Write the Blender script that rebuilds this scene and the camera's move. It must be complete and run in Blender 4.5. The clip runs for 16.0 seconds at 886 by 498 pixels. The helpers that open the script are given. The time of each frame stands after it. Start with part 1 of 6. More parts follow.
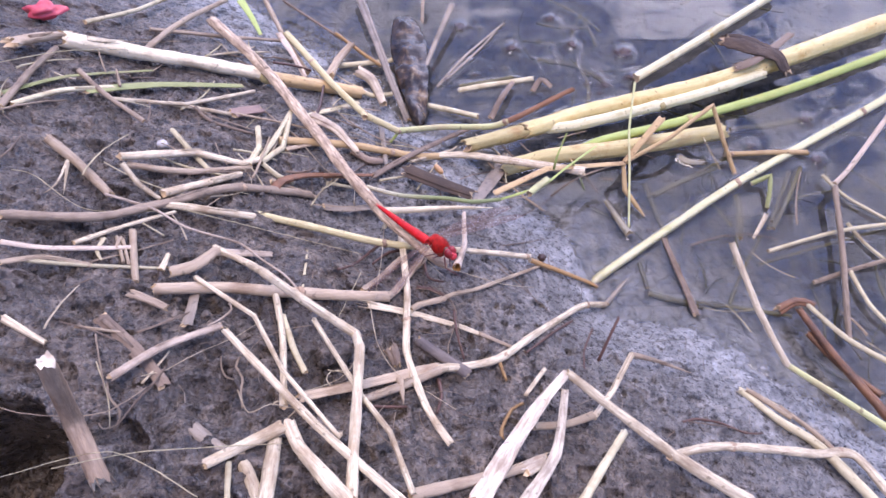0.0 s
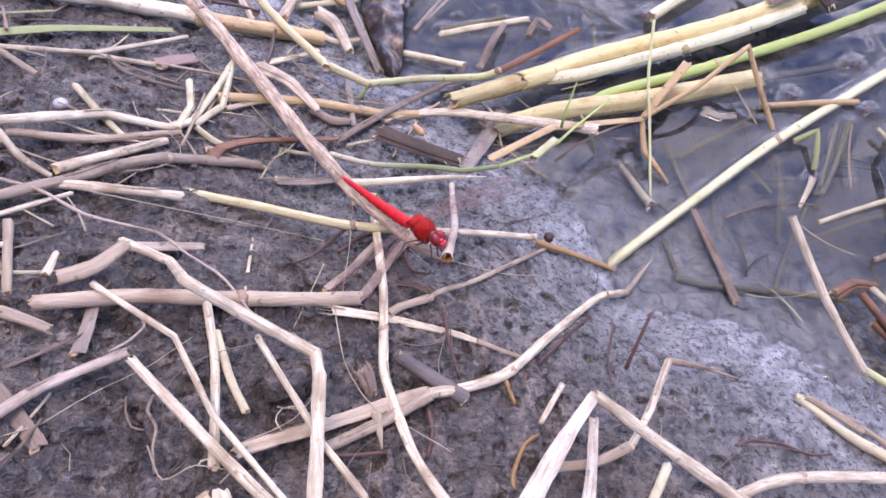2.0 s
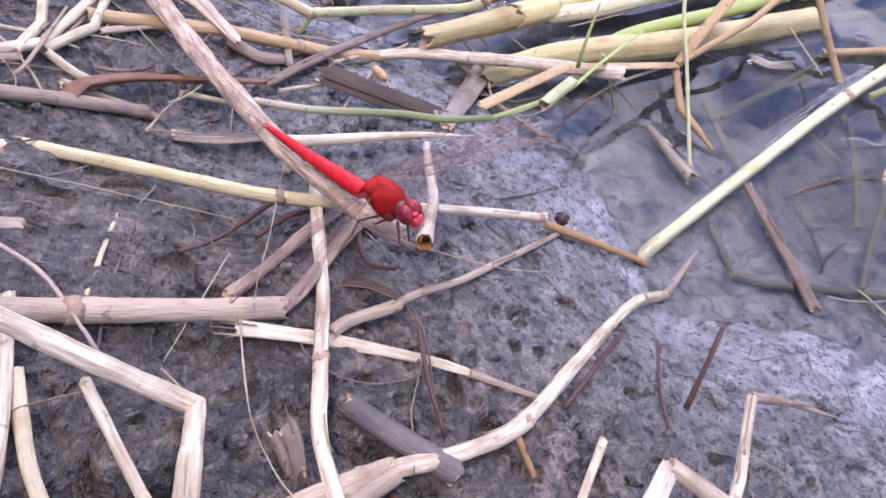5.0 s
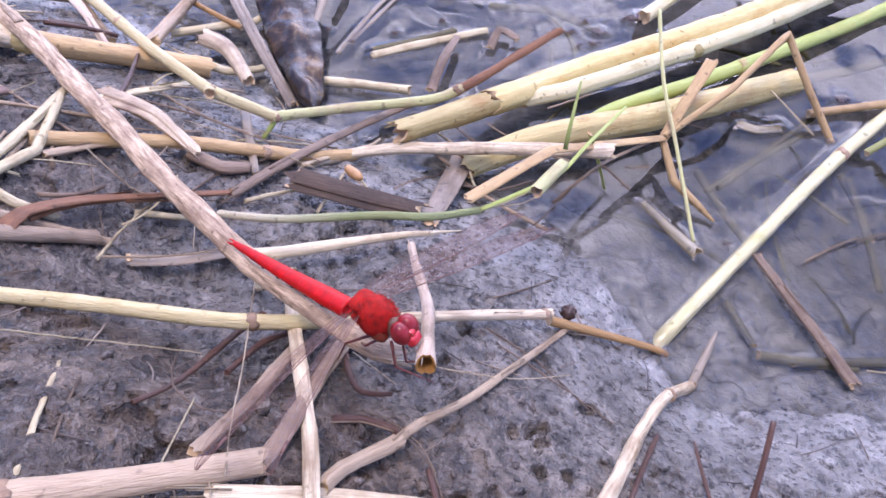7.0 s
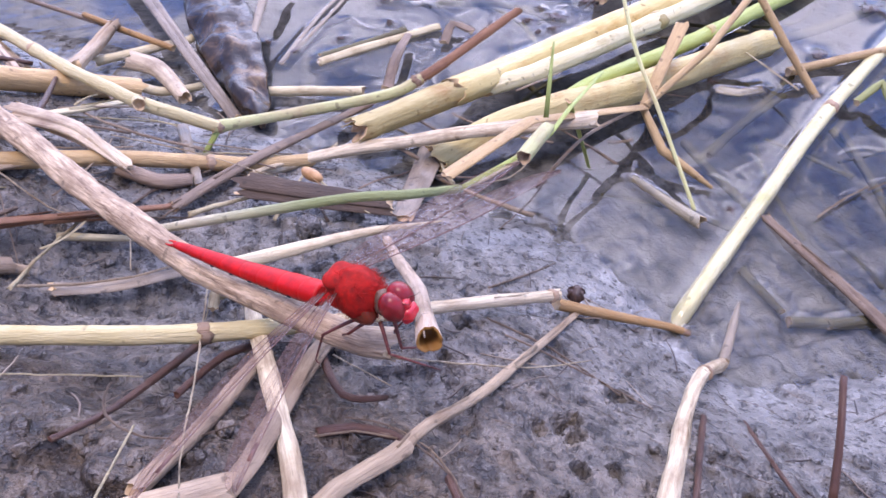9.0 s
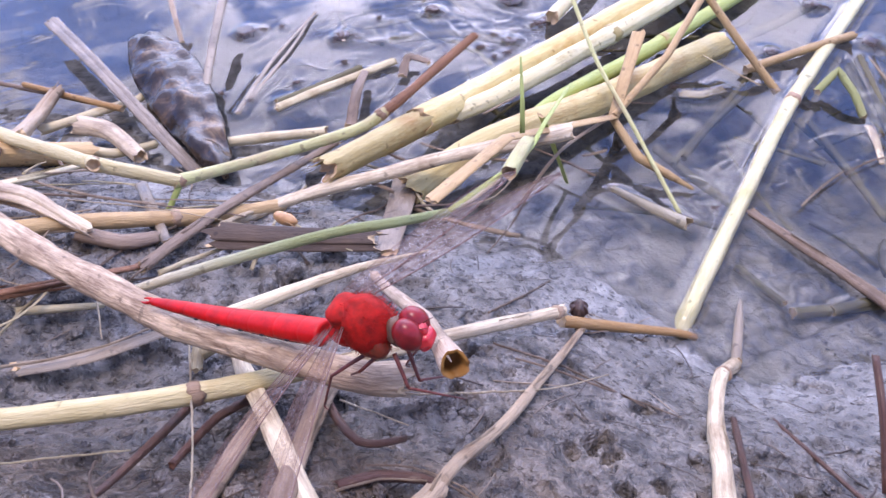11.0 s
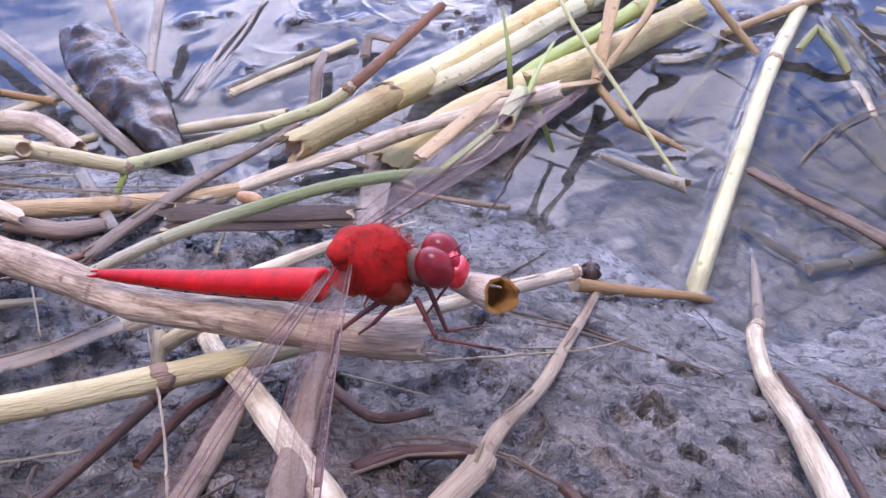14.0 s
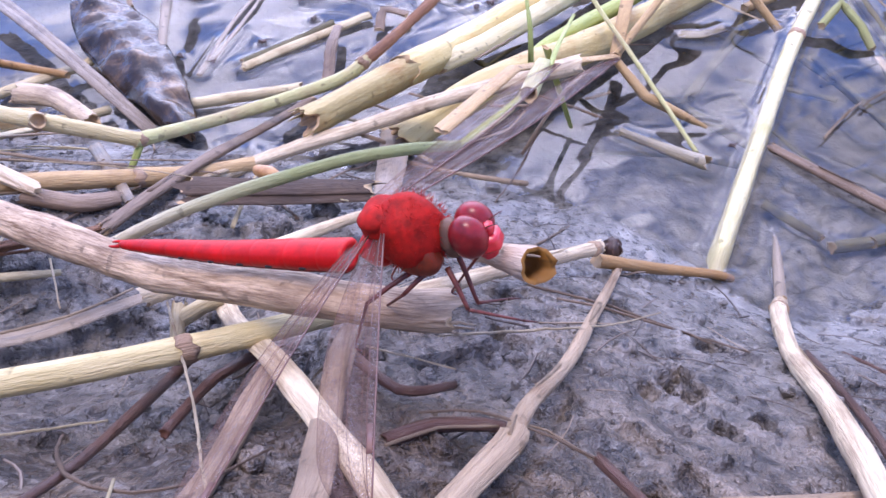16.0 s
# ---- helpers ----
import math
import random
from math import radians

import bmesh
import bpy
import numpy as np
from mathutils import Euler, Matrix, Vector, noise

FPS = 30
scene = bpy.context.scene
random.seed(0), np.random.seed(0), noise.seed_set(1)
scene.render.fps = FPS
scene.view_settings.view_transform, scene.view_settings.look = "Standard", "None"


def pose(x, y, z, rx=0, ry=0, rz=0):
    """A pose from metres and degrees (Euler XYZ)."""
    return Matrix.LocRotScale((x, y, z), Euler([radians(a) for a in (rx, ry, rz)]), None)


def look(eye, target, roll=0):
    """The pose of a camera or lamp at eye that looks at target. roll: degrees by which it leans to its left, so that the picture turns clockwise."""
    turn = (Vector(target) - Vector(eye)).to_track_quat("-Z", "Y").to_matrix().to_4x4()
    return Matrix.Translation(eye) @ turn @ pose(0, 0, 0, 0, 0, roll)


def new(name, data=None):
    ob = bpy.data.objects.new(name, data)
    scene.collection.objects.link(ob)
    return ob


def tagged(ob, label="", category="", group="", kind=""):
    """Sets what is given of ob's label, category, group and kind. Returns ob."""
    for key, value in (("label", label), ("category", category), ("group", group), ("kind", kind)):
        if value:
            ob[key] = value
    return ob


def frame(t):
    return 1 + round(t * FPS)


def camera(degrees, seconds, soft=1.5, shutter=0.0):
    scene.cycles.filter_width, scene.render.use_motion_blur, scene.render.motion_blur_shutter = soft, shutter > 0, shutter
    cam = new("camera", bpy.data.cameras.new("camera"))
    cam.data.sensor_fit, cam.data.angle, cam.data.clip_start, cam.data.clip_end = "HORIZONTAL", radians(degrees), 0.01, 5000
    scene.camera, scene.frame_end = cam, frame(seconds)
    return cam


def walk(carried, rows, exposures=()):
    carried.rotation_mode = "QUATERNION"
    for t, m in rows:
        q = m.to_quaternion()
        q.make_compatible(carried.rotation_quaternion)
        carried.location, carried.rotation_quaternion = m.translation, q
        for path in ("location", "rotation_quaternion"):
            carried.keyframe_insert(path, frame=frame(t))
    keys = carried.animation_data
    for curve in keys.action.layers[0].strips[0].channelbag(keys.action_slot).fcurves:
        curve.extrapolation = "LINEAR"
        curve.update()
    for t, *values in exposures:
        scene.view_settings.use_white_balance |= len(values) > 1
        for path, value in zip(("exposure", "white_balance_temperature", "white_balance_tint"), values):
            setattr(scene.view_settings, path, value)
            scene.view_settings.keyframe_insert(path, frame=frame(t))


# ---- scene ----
EXPOSURES = [(0.0, 0.15, 6640, 33.2), (8.0, 0.24, 6640, 32.7), (11.0, 0.26, 6640, 31.7), (12.5, 0.07, 6590, 31.7), (14.0, 0.09, 6490, 32.7), (16.0, 0.29, 6440, 33.2)]
cam = camera(65.67, 16.0)
SUN_TURN = 30.0
# seconds, eye in metres, turn in degrees
PATH = [
    (0, 0.00879, -0.13143, 0.28272, 30.339, 2.481, 0.000),
    (0.5, 0.00552, -0.11957, 0.27121, 29.309, 2.446, -0.321),
    (1, 0.00716, -0.11225, 0.25648, 28.373, 2.221, -0.788),
    (1.5, 0.00573, -0.10521, 0.24449, 27.727, 1.833, -1.518),
    (2, 0.00468, -0.09629, 0.23545, 27.156, 1.502, -2.005),
    (2.5, 0.00531, -0.09109, 0.22559, 26.625, 1.258, -2.314),
    (3, 0.00778, -0.08411, 0.21095, 26.145, 0.876, -2.749),
    (3.2, 0.00719, -0.08163, 0.20789, 26.164, 0.718, -2.964),
    (5.5, 0.00134, -0.06350, 0.16166, 28.134, -1.720, -3.552),
    (6, 0.00095, -0.06094, 0.15804, 30.691, -1.615, -4.856),
    (6.5, 0.00025, -0.05818, 0.15719, 32.862, -0.623, -7.501),
    (7, -0.00009, -0.05375, 0.15648, 34.493, -0.117, -8.840),
    (7.5, -0.00235, -0.05307, 0.15048, 35.867, 0.069, -9.809),
    (8, -0.00071, -0.05124, 0.14059, 36.929, 0.373, -11.488),
    (8.5, 0.00016, -0.05150, 0.13395, 37.972, 1.124, -14.086),
    (8.7, -0.00125, -0.05148, 0.13257, 38.350, 1.296, -14.896),
    (10.8, -0.01031, -0.04870, 0.12434, 42.185, 3.045, -22.119),
    (11, -0.00900, -0.04761, 0.12372, 42.373, 3.362, -22.987),
    (11.5, -0.00761, -0.04479, 0.12237, 43.184, 3.678, -24.653),
    (12, -0.00817, -0.04356, 0.11901, 44.198, 3.298, -25.589),
    (12.5, -0.00830, -0.04328, 0.11367, 45.027, 3.141, -26.814),
    (13, -0.00904, -0.04355, 0.11035, 45.878, 2.566, -27.374),
    (13.5, -0.01365, -0.04324, 0.10936, 45.650, 2.926, -28.193),
    (14, -0.01536, -0.04135, 0.10614, 43.974, 2.821, -28.145),
    (14.5, -0.01733, -0.03957, 0.10396, 43.191, 2.846, -28.084),
    (15, -0.01757, -0.03928, 0.10262, 42.824, 2.771, -27.905),
    (15.5, -0.01762, -0.03999, 0.10350, 42.598, 2.860, -27.769),
    (16, -0.01753, -0.03999, 0.10466, 42.377, 2.879, -27.561),
]
walk(cam, [(t, pose(x, y, z, rx, ry, rz)) for t, x, y, z, rx, ry, rz in PATH], EXPOSURES)

# ---- sky and light ----
U = 0.001  # lengths below are in millimetres

world = bpy.data.worlds.new("overcast_sky")
scene.world = world
world.use_nodes = True
wn = world.node_tree.nodes
wl = world.node_tree.links
wn.clear()
w_out = wn.new("ShaderNodeOutputWorld")
w_bg = wn.new("ShaderNodeBackground")
w_sky = wn.new("ShaderNodeTexSky")
w_sky.sky_type = "NISHITA"
w_sky.sun_disc = False
w_sky.sun_elevation = radians(72)
w_sky.sun_rotation = radians(SUN_TURN)
GLOW_WAY = Vector((0.38, 0.81, 0.45)).normalized()
w_co = wn.new("ShaderNodeTexCoord")
w_noise = wn.new("ShaderNodeTexNoise")
w_noise.inputs["Scale"].default_value = 7.5
w_noise.inputs["Detail"].default_value = 3
w_noise.inputs["Roughness"].default_value = 0.5
w_ramp = wn.new("ShaderNodeValToRGB")
w_ramp.color_ramp.elements[0].position = 0.43
w_ramp.color_ramp.elements[1].position = 0.58
# thin cloud beyond the water, with a glow added to brighten its reflection
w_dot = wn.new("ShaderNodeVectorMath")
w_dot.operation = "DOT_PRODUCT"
w_dot.inputs[1].default_value = GLOW_WAY
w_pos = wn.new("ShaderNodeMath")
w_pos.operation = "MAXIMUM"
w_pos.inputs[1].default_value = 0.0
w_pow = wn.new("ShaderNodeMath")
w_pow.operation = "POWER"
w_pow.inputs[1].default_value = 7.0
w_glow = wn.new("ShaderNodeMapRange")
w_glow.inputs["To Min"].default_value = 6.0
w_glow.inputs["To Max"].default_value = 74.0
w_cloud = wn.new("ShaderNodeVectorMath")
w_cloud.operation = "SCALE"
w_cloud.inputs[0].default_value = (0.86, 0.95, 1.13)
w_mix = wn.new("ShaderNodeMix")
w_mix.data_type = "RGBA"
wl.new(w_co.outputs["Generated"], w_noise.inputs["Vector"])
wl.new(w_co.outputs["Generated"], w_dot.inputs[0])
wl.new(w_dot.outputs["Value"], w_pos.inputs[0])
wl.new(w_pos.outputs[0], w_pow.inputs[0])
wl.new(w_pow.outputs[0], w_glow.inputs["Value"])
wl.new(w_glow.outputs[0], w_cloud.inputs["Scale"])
wl.new(w_noise.outputs["Fac"], w_ramp.inputs["Fac"])
wl.new(w_ramp.outputs["Color"], w_mix.inputs[0])
w_blue = wn.new("ShaderNodeVectorMath")
w_blue.operation = "MULTIPLY"
w_blue.inputs[1].default_value = (1.95, 2.85, 4.45)
wl.new(w_sky.outputs["Color"], w_blue.inputs[0])
wl.new(w_blue.outputs[0], w_mix.inputs[6])
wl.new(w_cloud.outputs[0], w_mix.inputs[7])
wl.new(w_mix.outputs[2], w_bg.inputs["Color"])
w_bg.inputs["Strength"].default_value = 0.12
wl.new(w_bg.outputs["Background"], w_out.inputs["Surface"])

sun_data = bpy.data.lights.new("sun", "SUN")
sun_data.energy = 2.15
sun_data.angle = radians(22)
sun_data.color = (1.0, 0.915, 0.73)
sun = new("sun", sun_data)
sun.matrix_world = look(Vector((-0.12, -0.02, 0.99)) * 2, (0, 0, 0))


# ---- materials ----
def material(name):
    m = bpy.data.materials.new(name)
    m.use_nodes = True
    nt = m.node_tree
    return m, nt, nt.nodes["Principled BSDF"]


def node(nt, kind, sources=None, **settings):
    """A shader node; sources: input name or index to a socket or a value."""
    nd = nt.nodes.new(kind)
    for key, value in settings.items():
        setattr(nd, key, value)
    for key, value in (sources or {}).items():
        if isinstance(value, bpy.types.NodeSocket):
            nt.links.new(value, nd.inputs[key])
        else:
            nd.inputs[key].default_value = value
    return nd


def ramp(nt, fac, stops):
    nd = node(nt, "ShaderNodeValToRGB", {"Fac": fac})
    els = nd.color_ramp.elements
    while len(els) < len(stops):
        els.new(0.5)
    for el, (at, c) in zip(els, stops):
        el.position, el.color = at, (*c, 1) if len(c) == 3 else c
    return nd.outputs["Color"]


def grey(v):
    return (v, v, v)


def blend(nt, fac, a, b, mode="MIX"):
    nd = node(nt, "ShaderNodeMix", {0: fac, 6: a, 7: b}, data_type="RGBA", blend_type=mode)
    return nd.outputs[2]


def rgba(c):
    return (*c, 1)


def straw_material(name, light, deep, stain, rough=0.55, stained=0.45, speck=0.5, ends=None, wet=0.0, even=0.45, loose=False):
    """Plant fibre: streaks along the stem, blotches of stain, dark specks."""
    m, nt, bs = material(name)
    uv = node(nt, "ShaderNodeTexCoord").outputs["UV"]
    ob = node(nt, "ShaderNodeTexCoord").outputs["Object"]
    info = node(nt, "ShaderNodeNewGeometry").outputs["Random Per Island"] if loose else node(nt, "ShaderNodeObjectInfo").outputs["Random"]
    off = node(nt, "ShaderNodeMath", {0: info, 1: 37.0}, operation="MULTIPLY").outputs[0]
    shift = node(nt, "ShaderNodeCombineXYZ", {"X": off, "Y": off, "Z": off}).outputs[0]
    at = node(nt, "ShaderNodeMapping", {"Vector": uv, "Location": shift, "Scale": (6.0, 0.055, 1.0)}).outputs[0]
    fibre = node(nt, "ShaderNodeTexNoise", {"Vector": at, "Scale": 2.2, "Detail": 5.0, "Roughness": 0.65}).outputs["Fac"]
    fine = node(nt, "ShaderNodeTexNoise", {"Vector": at, "Scale": 7.0, "Detail": 3.0, "Roughness": 0.6}).outputs["Fac"]
    place = node(nt, "ShaderNodeVectorMath", {0: ob, 1: shift}, operation="ADD").outputs[0]
    blot = node(nt, "ShaderNodeTexNoise", {"Vector": place, "Scale": 75.0, "Detail": 6.0, "Roughness": 0.62}).outputs["Fac"]
    spots = node(nt, "ShaderNodeTexNoise", {"Vector": place, "Scale": 420.0, "Detail": 2.0}).outputs["Fac"]
    deep = [(1 - even) * d + even * c for c, d in zip(light, deep)]
    col = ramp(nt, fibre, [(0.33, deep), (0.50, [0.45 * d + 0.55 * c for c, d in zip(light, deep)]), (0.62, light), (0.85, [min(1, c * 1.15) for c in light])])
    col = blend(nt, ramp(nt, blot, [(0.58 - 0.25 * stained, grey(0)), (0.80 - 0.2 * stained, grey(0.85))]), col, rgba(stain))
    if ends:
        tip = node(nt, "ShaderNodeSeparateXYZ", {0: uv}).outputs["Y"]
        col = blend(nt, ramp(nt, node(nt, "ShaderNodeMath", {0: tip, 1: ends[1]}, operation="DIVIDE").outputs[0], [(0.3, grey(0)), (0.75, grey(1))]), col, rgba(ends[0]))
    dark = ramp(nt, spots, [(0.66, grey(0)), (0.72, grey(speck))])
    col = blend(nt, dark, col, rgba([c * 0.25 for c in stain]))
    value = node(nt, "ShaderNodeMapRange", {"Value": info, "To Min": 0.35 if loose else 0.86, "To Max": 1.2 if loose else 1.14}).outputs[0]
    hsv = node(nt, "ShaderNodeHueSaturation", {"Color": col, "Value": value, "Saturation": 1.06})
    nt.links.new(hsv.outputs[0], bs.inputs["Base Color"])
    bs.inputs["Roughness"].default_value = rough
    bs.inputs["Specular IOR Level"].default_value = 0.3 + 0.3 * wet
    if wet:
        bs.inputs["Coat Weight"].default_value = wet
        bs.inputs["Coat Roughness"].default_value = 0.12
    hgt = node(nt, "ShaderNodeMath", {0: fibre, 1: fine}, operation="ADD").outputs[0]
    bump = node(nt, "ShaderNodeBump", {"Height": hgt, "Strength": 0.8, "Distance": 0.0004})
    nt.links.new(bump.outputs[0], bs.inputs["Normal"])
    return m


MAT = {
    "white": straw_material("bleached_straw", (0.76, 0.65, 0.45), (0.36, 0.265, 0.175), (0.26, 0.17, 0.095), stained=0.47, even=0.08),
    "perch": straw_material("weathered_perch", (0.67, 0.515, 0.355), (0.17, 0.105, 0.062), (0.20, 0.13, 0.085), stained=0.45, even=0.0),
    "whiteflat": straw_material("bleached_flat_straw", (0.78, 0.68, 0.48), (0.56, 0.44, 0.28), (0.26, 0.16, 0.08), stained=0.3),
    "whiteleaf": straw_material("bleached_leaf", (0.76, 0.67, 0.51), (0.33, 0.235, 0.16), (0.2, 0.125, 0.08), rough=0.6, stained=0.5, even=0.1),
    "pink": straw_material("pinkish_straw", (0.62, 0.50, 0.385), (0.32, 0.22, 0.14), (0.18, 0.115, 0.07), stained=0.35),
    "straw": straw_material("yellow_straw", (0.60, 0.52, 0.335), (0.40, 0.32, 0.19), (0.22, 0.13, 0.06), stained=0.3),
    "yellow": straw_material("yellow_reed", (0.62, 0.51, 0.25), (0.50, 0.38, 0.15), (0.45, 0.23, 0.06), rough=0.4, stained=0.25),
    "pale": straw_material("pale_culm", (0.70, 0.64, 0.42), (0.55, 0.47, 0.22), (0.36, 0.28, 0.13), rough=0.38, stained=0.12),
    "culm": straw_material("floating_culm", (0.74, 0.68, 0.42), (0.60, 0.55, 0.24), (0.46, 0.44, 0.16), rough=0.36, stained=0.22),
    "reedend": straw_material("reed_sheath", (0.52, 0.43, 0.21), (0.38, 0.29, 0.12), (0.36, 0.19, 0.07), rough=0.45, stained=0.35),
    "tubein": straw_material("tube_inside", (0.34, 0.17, 0.05), (0.16, 0.075, 0.025), (0.09, 0.04, 0.02), stained=0.3),
    "ystalk": straw_material("yellow_green_stalk", (0.64, 0.545, 0.31), (0.47, 0.39, 0.18), (0.40, 0.26, 0.10), rough=0.4, stained=0.2),
    "amber": straw_material("amber_stem", (0.53, 0.37, 0.19), (0.36, 0.23, 0.11), (0.20, 0.115, 0.06), rough=0.46, stained=0.3),
    "green": straw_material("green_stem", (0.40, 0.46, 0.16), (0.28, 0.34, 0.07), (0.46, 0.40, 0.14), rough=0.42, stained=0.15, speck=0.2),
    "palegreen": straw_material("pale_green_stem", (0.60, 0.58, 0.30), (0.42, 0.43, 0.18), (0.42, 0.26, 0.18), rough=0.45, stained=0.3),
    "greenrod": straw_material("greening_rod", (0.72, 0.66, 0.48), (0.48, 0.42, 0.28), (0.36, 0.30, 0.18), rough=0.45, stained=0.15, ends=((0.27, 0.30, 0.13), 56.0)),
    "tan": straw_material("tan_straw", (0.45, 0.345, 0.235), (0.27, 0.19, 0.125), (0.19, 0.11, 0.06), rough=0.48, stained=0.3),
    "tanpink": straw_material("brown_straw", (0.37, 0.28, 0.195), (0.20, 0.14, 0.095), (0.12, 0.078, 0.05), stained=0.4),
    "ochre": straw_material("ochre_stem", (0.38, 0.235, 0.11), (0.28, 0.14, 0.05), (0.14, 0.07, 0.03), rough=0.45, stained=0.3),
    "brown": straw_material("withered_brown", (0.24, 0.175, 0.125), (0.12, 0.078, 0.052), (0.07, 0.046, 0.034), stained=0.4),
    "rust": straw_material("rotten_rust", (0.23, 0.105, 0.05), (0.10, 0.048, 0.026), (0.05, 0.03, 0.025), rough=0.4, wet=0.12),
    "root": straw_material("red_root", (0.125, 0.060, 0.040), (0.06, 0.030, 0.022), (0.04, 0.02, 0.018), rough=0.42, stained=0.3, speck=0.2, wet=0.2),
    "brownred": straw_material("red_brown_blade", (0.27, 0.135, 0.075), (0.13, 0.062, 0.036), (0.07, 0.038, 0.028), stained=0.35),
    "grey": straw_material("grey_straw", (0.37, 0.3, 0.22), (0.18, 0.145, 0.105), (0.1, 0.08, 0.06), rough=0.45, wet=0.25),
    "greysheath": straw_material("grey_sheath", (0.33, 0.265, 0.20), (0.17, 0.13, 0.09), (0.13, 0.1, 0.075), rough=0.5, wet=0.15),
    "wetstub": straw_material("sodden_stem", (0.30, 0.25, 0.15), (0.17, 0.14, 0.08), (0.11, 0.09, 0.06), rough=0.3, wet=0.6),
    "sunk": straw_material("sunken_stem", (0.17, 0.155, 0.09), (0.10, 0.09, 0.05), (0.12, 0.1, 0.06), rough=0.6),
    "dark": straw_material("dark_sheath", (0.10, 0.068, 0.048), (0.035, 0.024, 0.018), (0.03, 0.025, 0.024), rough=0.8),
    "darkwood": straw_material("grey_wood", (0.15, 0.12, 0.10), (0.065, 0.05, 0.042), (0.06, 0.05, 0.05), rough=0.6),
    "husk": straw_material("dry_husk", (0.64, 0.52, 0.36), (0.34, 0.24, 0.18), (0.16, 0.1, 0.075), stained=0.4),
    "grass": straw_material("dull_grass", (0.30, 0.31, 0.13), (0.19, 0.20, 0.08), (0.30, 0.24, 0.13), stained=0.35),
    "chip": straw_material("wood_chip", (0.27, 0.18, 0.14), (0.17, 0.11, 0.09), (0.10, 0.065, 0.055), stained=0.3),
    "bark": straw_material("pale_bark", (0.44, 0.32, 0.22), (0.22, 0.15, 0.10), (0.14, 0.09, 0.06), stained=0.45, even=0.1),
    "knot": straw_material("stem_joint", (0.46, 0.33, 0.22), (0.22, 0.12, 0.07), (0.13, 0.07, 0.045), stained=0.4),
    "pith": straw_material("stem_inside", (0.62, 0.46, 0.28), (0.38, 0.25, 0.13), (0.22, 0.13, 0.07), stained=0.3),
}


def mud_material():
    """Wet mud: smeared grey patches near the water with sky sheen in their colour, browner crumbly mud higher up, olive
    bed darkened with depth.
    """
    m, nt, bs = material("wet_mud")
    co = node(nt, "ShaderNodeNewGeometry").outputs["Position"]
    big = node(nt, "ShaderNodeTexNoise", {"Vector": co, "Scale": 34.0, "Detail": 5.0, "Roughness": 0.6, "Distortion": 0.5}).outputs["Fac"]
    mid = node(nt, "ShaderNodeTexNoise", {"Vector": co, "Scale": 170.0, "Detail": 7.0, "Roughness": 0.66, "Distortion": 0.35}).outputs["Fac"]
    fine = node(nt, "ShaderNodeTexNoise", {"Vector": co, "Scale": 560.0, "Detail": 4.0, "Roughness": 0.62, "Distortion": 0.15}).outputs["Fac"]
    fleck = node(nt, "ShaderNodeTexNoise", {"Vector": co, "Scale": 330.0, "Detail": 2.0, "Roughness": 0.5, "Distortion": 2.0}).outputs["Fac"]
    dry = ramp(nt, mid, [(0.37, (0.015, 0.009, 0.006)), (0.46, (0.064, 0.045, 0.030)), (0.56, (0.132, 0.096, 0.066)), (0.68, (0.25, 0.190, 0.138))])
    dry = blend(nt, ramp(nt, big, [(0.45, grey(0)), (0.64, grey(0.75))]), dry, (0.046, 0.031, 0.021, 1))
    # grey shore mud, painted lighter and cooler for the sky's sheen on it
    wet = ramp(nt, mid, [(0.36, (0.038, 0.035, 0.032)), (0.44, (0.143, 0.138, 0.128)), (0.56, (0.238, 0.230, 0.214)), (0.68, (0.345, 0.335, 0.314))])
    wet = blend(nt, ramp(nt, big, [(0.52, grey(0)), (0.66, grey(0.5))]), wet, (0.094, 0.087, 0.077, 1))
    high = node(nt, "ShaderNodeSeparateXYZ", {0: co}).outputs["Z"]
    soak = node(nt, "ShaderNodeMath", {0: node(nt, "ShaderNodeMath", {0: big, 1: 0.024}, operation="MULTIPLY").outputs[0], 1: high}, operation="ADD").outputs[0]
    near_water = node(nt, "ShaderNodeMapRange", {"Value": soak, "From Min": 0.018, "From Max": 0.057, "To Min": 1.0, "To Max": 0.0}).outputs[0]
    col = blend(nt, near_water, dry, wet)
    col = blend(nt, ramp(nt, fine, [(0.36, grey(0.85)), (0.46, grey(0))]), col, (0.022, 0.018, 0.016, 1))
    col = blend(nt, ramp(nt, fine, [(0.57, grey(0)), (0.68, grey(0.4))]), col, (0.33, 0.305, 0.275, 1))
    # flecks for roots and small holes, the holes' shade put into the colour
    col = blend(nt, ramp(nt, fleck, [(0.655, grey(0)), (0.70, grey(0.9))]), col, (0.028, 0.022, 0.019, 1))
    # bed colour darkens with depth, in place of dimming by the water
    bed_depth = node(nt, "ShaderNodeMapRange", {"Value": soak, "From Min": -0.003, "From Max": 0.014, "To Min": 0.95, "To Max": 0.0}).outputs[0]
    col = blend(nt, bed_depth, col, ramp(nt, mid, [(0.36, (0.010, 0.010, 0.009)), (0.5, (0.038, 0.037, 0.033)), (0.66, (0.080, 0.078, 0.072))]))
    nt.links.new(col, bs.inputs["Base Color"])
    drier = ramp(nt, fine, [(0.35, grey(0.16)), (0.65, grey(0.46))])
    wetness = blend(nt, near_water, drier, ramp(nt, fine, [(0.35, grey(0.2)), (0.65, grey(0.44))]))
    nt.links.new(blend(nt, bed_depth, wetness, rgba(grey(0.8))), bs.inputs["Roughness"])
    bs.inputs["Specular IOR Level"].default_value = 0.72
    shore = node(nt, "ShaderNodeMapRange", {"Value": soak, "From Min": 0.012, "From Max": 0.060, "To Min": 0.25, "To Max": 0.75}).outputs[0]
